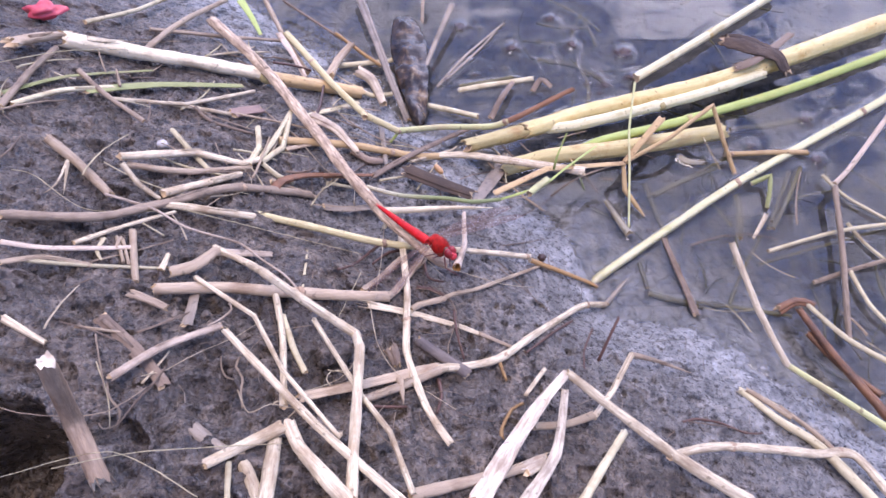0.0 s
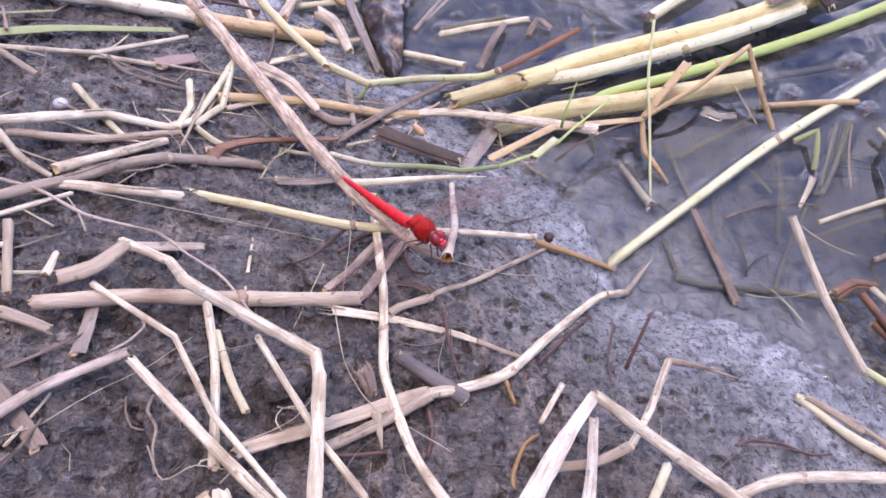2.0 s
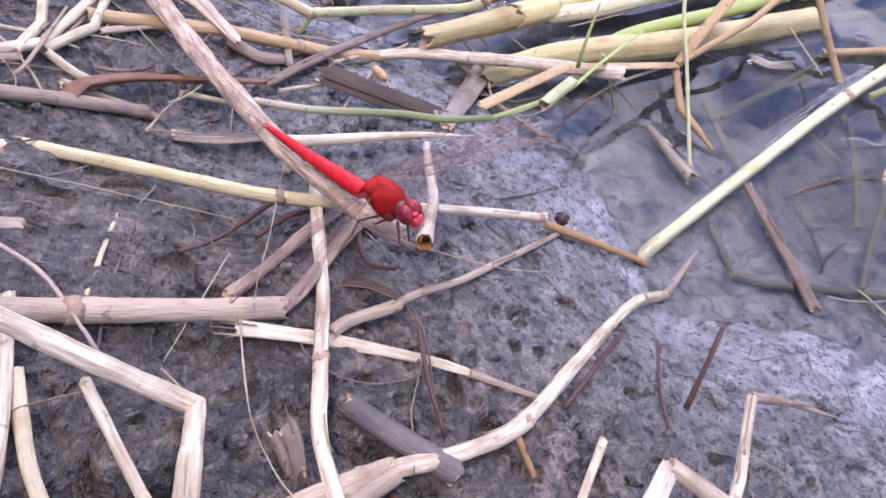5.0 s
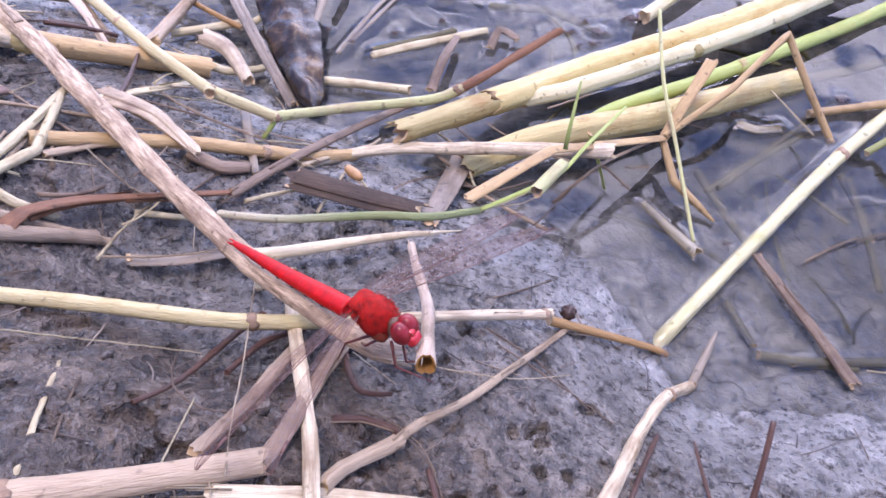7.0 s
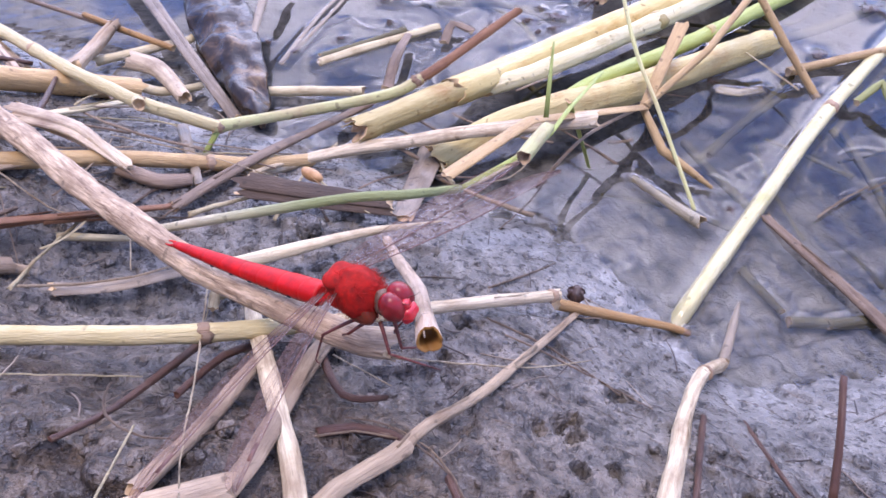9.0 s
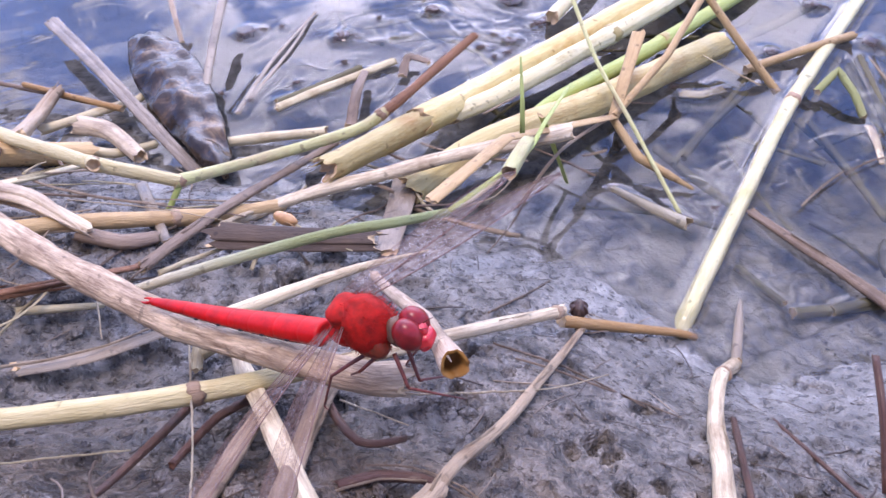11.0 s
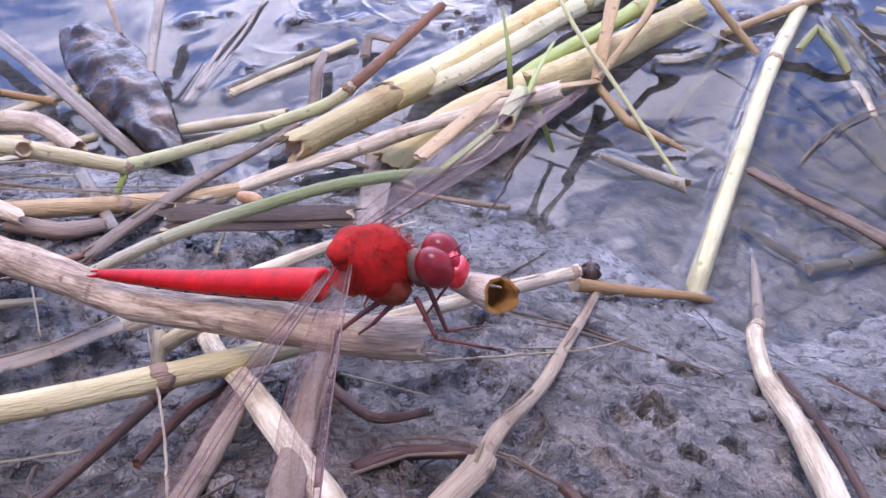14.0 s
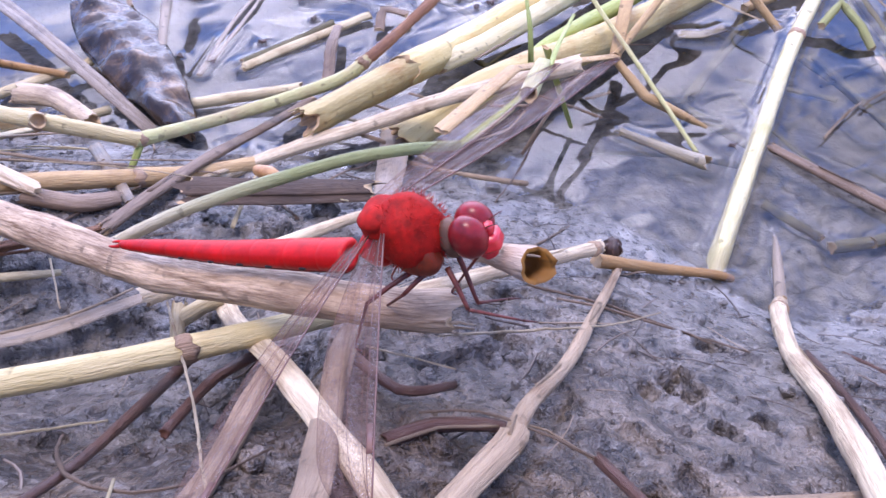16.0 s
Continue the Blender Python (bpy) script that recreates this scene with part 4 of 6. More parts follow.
stem("blade", "folded tan ribbon of leaf beside the reeds", "amber", 1.3, 1.5, [(86.0, 75.5, 9.0), (65.6, 67.0, 18.9), (45.2, 58.5, 28.8), (20.7, 41.5, 34.9)], flat=.3, sharp=True)
stem("stalk", "thin dark rootlet below a joint", "tanpink", 0.5, 0.4, [(86.0, 77.0, 8.0), (61.9, 62.6, 16.0), (49.3, 60.5, 4.0)])
stem("stalk", "tan stem afloat beside an ochre peg", "amber", 1.3, 1.3, [(138.6, 84.7, 2.0), (164.4, 85.1, 2.0), (179.8, 84.5, 2.0)], nodes=(.1,))
stem("blade", "sodden stub floating at the edge", "wetstub", 1.2, 2, [(76.6, 59.4, -0.0), (81.4, 47.9, 0.5), (85.1, 39.7, 1.0)], flat=.7, hollow=True)
stem("blade", "small grass blade on the reeds", "green", 0.6, 0.25, [(48.2, 57.2, 30.0), (49.2, 59.5, 36.0), (54.1, 70.0, 40.0)], flat=.3)
stem("blade", "small green leaf hanging to the water", "green", 1.2, 0.7, [(57.4, 65.2, 26.0), (62.2, 66.7, 14.0), (66.6, 65.9, 1.0)], flat=.3)
stem("stalk", "sunken greenish stem under water", "sunk", 1.3, 1.1, [(98.2, 70.9, -3.0), (100.7, 56.9, -4.0), (104.1, 42.8, -5.0)])
stem("stalk", "sunken greenish stem under water", "sunk", 1.2, 1.1, [(141.9, 63.9, -4.0), (141.9, 51.4, -5.0), (139.1, 39.4, -5.0)])
stem("stalk", "sunken greenish stem under water", "sunk", 1, 0.9, [(88.2, 25.0, -1.0), (89.2, 18.1, -1.0), (89.9, 11.4, -0.5)])
stem("stalk", "sunken greenish stem under water", "sunk", 1.1, 1, [(174.8, 77.9, -3.0), (161.2, 55.1, -4.0), (153.7, 44.5, -5.0)])
stem("stalk", "sunken brown stem under water", "sunk", 1.3, 1.2, [(90.2, 8.9, -1.0), (102.6, 5.1, -1.5), (113.6, 2.1, -2.0)])
stem("stalk", "sunken greenish stem under water", "sunk", 1.6, 1.4, [(146.7, 103.7, -2.0), (167.1, 106.7, -3.0), (190.6, 111.0, -3.0)])
stem("stalk", "sunken pale stem under water", "sunk", 0.9, 0.8, [(97.4, 62.2, -2.0), (119.5, 73.7, -2.0), (141.9, 85.4, -1.0)])
stem("stalk", "pale sunken stem in the shallows", "sunk", 1.3, 1.2, [(5.9, 138.4, -0.0), (25.1, 140.6, 1.0), (35.2, 143.2, 1.0)])
stem("blade", "curled dark sheath in the shallows", "brown", 1.8, 1.4, [(22.0, 111.4, 4.0), (27.7, 122.7, 6.0), (35.0, 137.2, 3.0)], flat=.4)
stem("stalk", "pale culm beyond the reeds", "pale", 2.4, 2.2, [(101.3, 136.8, 4.0), (140.8, 163.3, 5.0), (190.1, 199.2, 4.0)], nodes=(.5,))
stem("blade", "dark rotten sheath crumpled on the reeds", "dark", 6, 4.5, [(150.1, 155.2, 12.0), (161.8, 147.2, 15.0), (173.8, 142.5, 13.0), (180.9, 134.6, 7.0)], flat=.28, leaf=True, split=True)
stem("blade", "crumpled dark sheath end on the reeds", "brown", 2.6, 2, [(151.6, 135.1, 11.0), (162.9, 137.8, 14.0), (188.3, 161.1, 9.0)], flat=.35, split=True)
stem("stalk", "brown straw across the upper bank", "tanpink", 1.5, 1.3, [(-169.3, 48.3, 90.8), (-172.0, 75.1, 81.6), (-172.1, 99.7, 72.4)])
stem("stalk", "tan straw across the upper bank", "tanpink", 1.2, 1.1, [(-150.7, 141.2, 44.8), (-119.5, 154.6, 26.2), (-86.2, 171.8, 4.8)])
stem("stalk", "tan straw across the upper bank", "tan", 1.5, 1.2, [(-110.0, 206.4, 7.0), (-95.2, 174.1, 9.4), (-75.6, 136.9, 14.9)])
stem("stalk", "thin brown stem across the litter", "brown", 0.9, 0.8, [(-99.2, 204.7, 8.0), (-66.6, 176.5, 6.0), (-39.7, 155.0, 3.0)])
stem("stalk", "light straw in the far litter", "straw", 1.4, 1.3, [(-174.4, 131.0, 59.2), (-160.7, 160.6, 41.8), (-152.0, 201.2, 21.2)])
stem("stalk", "light straw in the far litter", "tan", 1.6, 1.4, [(-145.3, 114.6, 53.6), (-141.1, 156.2, 35.5), (-131.1, 200.3, 13.0)])
stem("blade", "broad woody leaf base on the bank", "tan", 4.5, 3.2, [(-185.3, 93.9, 81.6), (-180.0, 104.6, 74.7), (-172.3, 114.0, 67.4)], flat=.5, split=True)
stem("stalk", "short tan stalk pressed in mud", "tan", 1.3, 1.1, [(-107.3, -6.1, 85.5), (-98.7, -28.9, 90.7)])
stem("blade", "flat tan leaf end on the mud", "tan", 1.7, 1.8, [(-43.3, -65.5, 83.0), (-26.1, -58.3, 74.1), (-2.6, -48.0, 60.8)], split=True, flat=.35)
stem("stalk", "tan stalk ends on the mud", "tan", 1.5, 1.5, [(-25.4, -64.5, 76.3), (-12.3, -56.3, 67.8), (-1.6, -49.0, 60.8)])
stem("chip", "small pale bud scale on the mud", "tan", 1.3, 0.5, [(-14.4, -55.2, 69.3), (-12.9, -63.6, 69.9)], taper=True)
stem("plank", "dark flat wood splinter on the mud", "darkwood", 1.9, 2.2, [(-9.9, -37.0, 58.6), (-1.3, -43.0, 57.4), (7.6, -48.9, 56.1)], flat=.6)
stem("chip", "white papery splinter on the mud", "white", 0.9, 0.7, [(35.9, -41.9, 41.7), (27.4, -54.7, 49.7)], flat=.4)
stem("stalk", "white stalk end by the leaf base", "white", 1.2, 0.8, [(-123.4, -50.1, 110.6), (-111.3, -56.3, 106.9)])
stem("stalk", "tan straw along the upper mud", "pink", 0.9, 0.8, [(-136.8, -21.6, 105.7), (-124.4, -20.6, 99.4), (-103.9, -13.5, 87.1)], flat=.5)
stem("stalk", "thin straw along the upper mud", "straw", 0.7, 0.6, [(-129.5, -26.8, 103.1), (-114.0, -25.0, 95.7), (-95.2, -20.9, 85.4)])
stem("stalk", "white folded straw end", "white", 1.4, 0.8, [(-93.7, -22.0, 86.2), (-93.0, -15.3, 85.2)], flat=.5)
stem("blade", "reddish-brown curled blade on the mud", "brownred", 2.3, 1.4, [(-72.9, 38.5, 47.1), (-70.8, 43.2, 46.1), (-63.8, 50.3, 39.5), (-50.7, 57.2, 30.2), (-36.6, 61.4, 23.6)], flat=.35)
stem("stalk", "short tan stalk tip on the mud", "tan", 1.3, 0.9, [(-69.0, 40.1, 42.4), (-63.8, 42.1, 37.5), (-59.4, 43.2, 33.3)], taper=True)
stem("stalk", "thin yellow-green stem on the mud", "straw", 0.9, 0.6, [(-55.5, 52.9, 30.2), (-42.7, 54.2, 23.5)])
stem("stalk", "flat yellow stalk in the litter", "straw", 1.7, 1.4, [(-69.7, 92.5, 30.5), (-58.5, 105.1, 21.1), (-47.5, 117.9, 11.6)], flat=.5)
stem("stalk", "yellow stem among wet litter", "straw", 1.6, 1.3, [(-52.4, 133.2, 8.4), (-42.3, 128.7, 5.3), (-31.1, 132.5, 2.0)])
stem("blade", "thick tan stem base in litter", "tan", 2.6, 2.2, [(-63.9, 135.9, 13.7), (-61.8, 155.1, 7.0), (-54.9, 165.5, 8.0)], split=True)
stem("blade", "pinkish-grey dry blade in litter", "pink", 1.8, 1.2, [(-95.9, 170.2, 13.3), (-84.6, 149.2, 16.4), (-75.4, 130.6, 18.4)], flat=.4)
stem("root", "dark thin twig in the litter", "root", 0.8, 0.6, [(-91.8, 135.7, 24.8), (-82.1, 137.6, 20.2), (-73.8, 138.0, 15.8)])
stem("root", "dark thin twig in the litter", "root", 0.8, 0.6, [(-65.0, 93.6, 28.2), (-63.8, 104.2, 25.6), (-65.0, 123.3, 19.3)])
stem("blade", "grey wet strip on the mud", "grey", 1.5, 1, [(-34.6, 100.9, 13.5), (-32.1, 85.1, 17.4), (-29.9, 69.9, 20.2)], flat=.4)
stem("blade", "brown stub under the pale stalk", "brown", 2, 1.6, [(-45.6, 74.9, 25.2), (-38.3, 70.9, 23.0), (-31.9, 72.4, 20.0)], flat=.7)
stem("stalk", "pale stem standing in far water", "pink", 1, 0.9, [(-14.4, 206.9, 10.0), (-15.4, 195.3, 5.0), (-15.8, 190.4, -0.0)])
stem("blade", "withered grey stalk by the wet leaf", "grey", 1.7, 1.3, [(2.4, 190.7, 12.0), (-7.3, 164.8, 8.0), (-14.5, 143.9, 5.0)], flat=.6)
stem("blade", "pale feathery frond in the water", "grey", 1, 0.6, [(-6.4, 138.8, 0.3), (9.7, 161.6, 0.5), (32.5, 186.8, 0.6)], flat=.3)
stem("blade", "pale feathery frond in the water", "grey", 0.8, 0.5, [(-1.9, 143.2, 0.2), (19.2, 168.5, 0.4), (29.6, 183.8, 0.6)], flat=.3)
stem("stalk", "tan stem floating in far water", "straw", 1.6, 1.4, [(5.2, 134.6, 0.8), (24.4, 138.3, 1.0), (46.5, 141.3, 1.2)])
stem("stalk", "sunken pale stem in far water", "sunk", 1.3, 1.2, [(50.2, 157.5, -1.0), (71.4, 152.8, -2.0), (86.9, 140.1, -3.0)])
stem("blade", "curled dark sheath floating", "brown", 1.6, 1.4, [(45.5, 132.3, 1.0), (50.2, 139.1, 3.0), (55.6, 134.2, 2.0)], flat=.4)
stem("blade", "brown leaf bit floating", "wetstub", 2, 1.6, [(116.3, 85.3, 0.6), (120.5, 81.7, 0.9), (128.3, 81.3, 0.6)], flat=.35)
stem("stalk", "sunken pale stem near the long culm", "sunk", 0.9, 0.8, [(100.7, 62.2, -1.0), (117.1, 71.2, -1.5), (134.5, 78.3, -1.0)])
stem("stalk", "sunken stem beyond the long culm", "sunk", 1, 0.9, [(169.5, 74.8, -1.0), (161.7, 60.0, -1.5), (154.7, 46.8, -2.0)])
stem("stalk", "sunken stem beyond the long culm", "sunk", 0.9, 0.9, [(141.9, 60.6, -2.0), (137.6, 40.9, -3.0), (131.8, 22.6, -3.0)])
stem("blade", "white feathery tuft at the water", "white", 1.4, 0.7, [(151.6, 49.0, 0.5), (147.3, 42.6, 0.8), (142.7, 36.1, 0.6)], flat=.3, split=True)
stem("stalk", "bent weed stem in the water", "grass", 1.1, 1, [(147.6, 65.7, 3.0), (156.3, 68.1, 6.0), (154.4, 59.1, 4.0), (152.7, 52.7, 1.0)], sharp=True)
stem("stalk", "thin stem leaning in the water", "straw", 0.9, 0.8, [(182.0, 69.0, 4.0), (190.8, 56.1, 3.0), (209.9, 40.2, 2.0)])
stem("stalk", "thin stem leaning in the water", "straw", 0.9, 0.8, [(186.6, 41.8, 3.0), (191.7, 31.4, 2.0), (202.1, 16.3, 2.0)])
stem("stalk", "thin stem leaning in the water", "straw", 1, 0.9, [(180.4, 16.3, 3.0), (183.9, -0.7, 3.0), (191.6, -14.2, 3.0)])
stem("blade", "old brown stem in the shallows", "tanpink", 1.1, 1, [(163.3, 11.4, 2.0), (179.2, 16.3, 3.0), (203.1, 22.5, 4.0)])
stem("stalk", "pale stem sunk in the shallows", "sunk", 1.4, 1.1, [(174.4, 75.7, -0.0), (165.0, 59.3, -0.5), (153.7, 42.0, -1.0)])
stem("stalk", "pale stem sunk in the shallows", "sunk", 0.9, 0.8, [(124.7, 2.2, -0.5), (132.9, 16.6, -1.0), (147.1, 38.1, -2.0)])
stem("stalk", "pale stem sunk in the shallows", "sunk", 0.8, 0.8, [(141.8, 22.3, -1.0), (170.3, 31.3, -2.0), (207.3, 41.8, -3.0)])
stem("stalk", "old stem sunk in the shallows", "sunk", 1.2, 1, [(97.7, 5.6, -0.5), (127.1, 1.0, -1.0), (150.7, -3.6, -1.0)])
stem("stalk", "brown stem at the bank's edge", "rust", 1.5, 1.3, [(152.3, -14.8, 6.0), (161.5, -30.5, 7.0), (172.4, -43.3, 9.0)])
stem("stalk", "straw sticking from the bank", "tan", 1.1, 1, [(118.3, -41.4, 12.5), (121.8, -44.0, 13.3), (132.2, -53.5, 14.4)])
stem("stalk", "short brown straw on dark mud", "tanpink", 1.6, 1.2, [(-98.2, -34.2, 93.2), (-93.2, -35.5, 91.6), (-87.0, -37.8, 89.9)], split=True)
stem("stalk", "flat straw on dark mud", "tan", 1.1, 0.9, [(-133.6, -29.6, 106.6), (-124.5, -24.4, 100.5), (-112.6, -24.6, 94.9)], flat=.6)
stem("stalk", "flat straw on dark mud", "white", 1, 0.8, [(-120.4, -16.2, 95.3), (-110.5, -4.1, 86.0), (-99.0, 8.2, 75.8)], flat=.6)
stem("stalk", "pale straw end on dark mud", "tan", 0.7, 0.6, [(-108.8, -15.6, 90.0), (-109.3, -9.8, 87.9), (-103.3, -21.7, 89.2)])
stem("stalk", "pale straw lying by a sheath", "straw", 1.2, 1, [(-54.1, -34.5, 74.9), (-48.1, -47.9, 77.9), (-43.6, -55.7, 78.2)])
stem("stalk", "thin yellow stem near the pit", "straw", 0.9, 0.9, [(-56.7, -88.0, 97.6), (-54.3, -98.7, 101.0)])
stem("stalk", "thick white stalk near the pit", "white", 2, 1.8, [(-56.9, -82.7, 94.6), (-51.9, -90.4, 94.6), (-47.4, -97.9, 95.7)])
stem("blade", "flat brown strip pressed in mud", "brown", 2.3, 1.9, [(-102.9, -44.4, 97.9), (-90.8, -54.2, 97.0), (-79.2, -65.9, 96.7)], flat=.2)
stem("stalk", "tan stalk across upper litter", "straw", 1.3, 1.2, [(-167.4, 51.7, 88.5), (-158.4, 69.4, 77.1), (-145.3, 81.6, 65.4)])
stem("stalk", "tan stalk across upper litter", "tanpink", 1.2, 1, [(-159.8, 87.7, 70.0), (-143.8, 72.9, 69.3), (-126.7, 61.1, 65.9)])
stem("stalk", "thin dark straw across mud", "brown", 0.8, 0.6, [(-113.5, 80.7, 52.3), (-104.7, 72.9, 51.3), (-87.2, 70.8, 44.2)])
stem("stalk", "thin pale straw across mud", "straw", 1.2, 1, [(-115.8, 59.4, 62.0), (-104.7, 46.6, 62.4), (-96.6, 38.5, 61.2)], flat=.6)
stem("stalk", "tan straw behind the tuft", "tan", 1.2, 1, [(-75.2, 42.7, 46.7), (-67.0, 42.7, 40.1), (-58.6, 43.1, 32.6)])
stem("stalk", "tan straw behind the tuft", "straw", 1.1, 1, [(-79.6, 50.9, 48.0), (-73.9, 47.3, 44.5), (-67.5, 46.3, 39.4)])
stem("blade", "reddish curved straw on mud", "brownred", 1.4, 1, [(-70.9, 42.8, 44.3), (-63.3, 51.1, 38.1), (-35.4, 61.7, 23.3)], flat=.6)
stem("stalk", "pale straw beside the perch", "tan", 1.3, 1.1, [(-73.2, 64.6, 40.4), (-61.5, 73.9, 32.4), (-46.8, 76.6, 25.4)], flat=.5)
stem("husk", "dry curled husk beside the perch", "husk", 2.3, 1.6, [(-59.6, 87.7, 32.3), (-50.5, 80.7, 29.8), (-43.2, 73.6, 26.5)], split=True, flat=.45)
stem("stalk", "short stump of straw in mud", "straw", 1, 1.2, [(-29.1, 33.3, 21.5), (-27.1, 38.3, 22.9)], hollow=True)
stem("stalk", "short straw under the perch", "straw", 1.4, 1.3, [(-28.4, 36.7, 21.3), (-23.6, 35.3, 24.0), (-20.1, 33.2, 26.1)], hollow=True)
stem("husk", "crumpled brown leaf bit on the mud", "brown", 2.6, 1.6, [(-18.6, -42.2, 63.9), (-17.0, -45.6, 65.5), (-16.1, -48.8, 65.4)], flat=.5, split=True)
stem("blade", "thin brown tail of a sheath strip", "tanpink", 0.9, 0.4, [(12.0, -29.2, 45.4), (20.4, -31.9, 42.5), (29.3, -34.4, 39.3)], flat=.5)


# pressed leaves, stubs and rootlets of the lower bank
stem("blade", "brown flap of a leaf sheath on the mud", "pink", 1.7, 1.3, [(-80.4, -10.2, 77.0), (-72.1, -8.1, 72.3), (-63.7, -5.3, 66.6)], flat=.25)
stem("blade", "grey leaf strip pressed flat into the mud", "greysheath", 1.7, 2.0, [(-81.9, -29.6, 83.2), (-80.8, -36.9, 85.9), (-80.3, -43.1, 88.2)], flat=.18)
stem("stalk", "thick grey stub half buried in mud", "greysheath", 2.5, 2.3, [(-68.8, -78.6, 95.6), (-64.6, -81.7, 94.8), (-59.7, -84.7, 93.2)], hollow=True)
stem("stalk", "short tan straw end on the mud", "tan", 0.7, 0.6, [(-111.0, -9.5, 87.6), (-105.0, -20.9, 89.8)])
stem("blade", "curled pale straw flake on the mud", "straw", 1.0, 0.4, [(-114.1, -11.5, 89.9), (-113.6, -17.8, 92.4), (-111.0, -21.3, 92.5)], flat=.4)
stem("blade", "white papery leaf scrap on the mud", "whiteleaf", 2.4, 1.9, [(24.6, -83.1, 64.6), (28.6, -80.8, 62.0), (32.6, -78.5, 59.6)], flat=.2, split=True)
stem("blade", "white pointed leaf scrap on the mud", "whiteleaf", 1.3, 0.3, [(31.5, -83.8, 62.0), (35.0, -78.5, 58.4), (38.7, -73.0, 55.2)], flat=.25, taper=True)
stem("root", "wiry dark root below a straw", "root", 0.6, 0.4, [(-26.9, -65.3, 75.9), (-21.2, -65.6, 73.7), (-12.1, -64.4, 69.4)])
stem("root", "wiry dark root going into the mud", "root", 0.8, 0.5, [(-2.4, -52.2, 60.4), (-1.2, -58.8, 62.4), (-2.6, -65.3, 65.0)])
stem("root", "curved brown root beside a folded leaf", "ochre", 0.7, 0.5, [(18.3, -73.0, 60.8), (18.2, -69.3, 59.3), (22.2, -61.0, 54.5), (26.4, -58.1, 51.6)])
stem("root", "arched thin root on smooth wet mud", "root", 0.55, 0.35, [(85.9, -59.0, 29.3), (92.2, -57.0, 26.5), (102.2, -57.9, 23.3), (110.4, -61.0, 21.6), (118.4, -60.5, 18.5)])
stem("husk", "brown crumpled husk at a leaf base", "rust", 2.4, 1.6, [(144.7, -2.1, 2.6), (152.1, 1.2, 4.0), (160.0, -0.3, 3.0)], split=True, flat=.6)


# ---- the water, which climbs what floats in it ----
CLUMPS = ((98.5, 159.3, 4.2), (101.8, 140.8, 2.6), (85.2, 135.6, 2.0), (184.8, 107.1, 2.4), (184.2, 80.8, 2.6), (6.0, 185.0, 3.6), (35.9, 166.0, 3.0), (59.7, 189.1, 2.2), (70.3, 167.0, 2.6), (154.1, 90.9, 2.0),
          (85.8, 135.7, 1.0), (81.8, 142.3, 0.7), (98.3, 140.9, 1.6), (76.3, 129.4, 0.8), (73.9, 136.8, 0.6), (-9.0, 151.5, 0.9), (18.7, 182.9, 0.8), (71.4, 178.6, 0.8), (51.4, 171.9, 0.7), (31.8, 150.2, 0.8), (81.6, 129.5, 1.2), (75.4, 136.6, 0.8), (14.4, 146.0, 1.0), (116.1, 89.4, 1.0), (94.8, 41.6, 0.7), (-1.7, 143.8, 0.9))


def water_height(x, y):
    """Slow swells, wrinkles of the surface film, a rim at the shore and the climb at each floating thing."""
    bed = bank(x, y)
    wx, wy = x + 9 * rough(x / 23, y / 23, 51), y + 9 * rough(x / 23, y / 23, 52)
    z = 1.3 * (rough(wx / 36, wy / 36, 41) - 0.5) + 0.45 * (rough(wx / 15, wy / 15, 43) - 0.5) + 0.06 * (rough(wx / 6, wy / 6, 44) - 0.5)
    film = np.clip((rough(x / 38, y / 38, 53) - 0.42) / 0.2, 0, 1)
    z = z + 0.16 * film * np.exp(-(((rough(wx / 12, wy / 12, 54) - 0.5) / 0.035) ** 2)) + 0.12 * film * np.exp(-(((rough(wx / 8, wy / 8, 55) - 0.45) / 0.04) ** 2))
    shallow = np.clip(1 + bed / 5.0, 0, 1) * (bed < 2)
    z = z + 0.35 * shallow * (np.abs(rough(wx / 9, wy / 9, 46) - 0.5) - 0.2) + 0.8 * shallow ** 2 * rough(wx / 5, wy / 5, 45)
    climb = np.zeros_like(z)
    for ax, ay, bx, by, wide in FLOATING:
        near = 9 + wide
        ok = (x > min(ax, bx) - near) & (x < max(ax, bx) + near) & (y > min(ay, by) - near) & (y < max(ay, by) + near)
        if not ok.any():
            continue
        qx, qy = x[ok], y[ok]
        ux, uy = bx - ax, by - ay
        f = np.clip(((qx - ax) * ux + (qy - ay) * uy) / (ux * ux + uy * uy + 1e-6), 0, 1)
        d = np.maximum(np.hypot(qx - ax - f * ux, qy - ay - f * uy) - wide, 0)
        climb[ok] = np.maximum(climb[ok], min(1.5, 0.6 * wide) * np.exp(-d / 1.5))
    return z + climb


for cx, cy, size in CLUMPS:
    FLOATING.append((cx, cy, cx + 0.1, cy, size * 0.9))
water = sheet("water", stretch(-60, 330, 0.7, 20000), stretch(-60, 330, 0.7, 20000), water_height, WATER)
tagged(water, "still shallow water mirroring a cloudy sky", "water", kind="structure")


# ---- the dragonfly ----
SHADED_RED = plain_material("shaded_red_underside", (0.22, 0.012, 0.010), (0.09, 0.008, 0.006), 700.0, rough=0.5, spec=0.3)
RED = plain_material("scarlet_abdomen", (0.62, 0.008, 0.006), (0.34, 0.005, 0.004), 420.0, rough=0.42, spec=0.25, coat=0.0)
THORAX = plain_material("red_thorax", (0.46, 0.013, 0.007), (0.20, 0.009, 0.005), 900.0, rough=0.7, spec=0.2, bump_mm=0.16)
FLANK = plain_material("brown_red_flank", (0.24, 0.035, 0.012), (0.12, 0.018, 0.008), 900.0, rough=0.5)
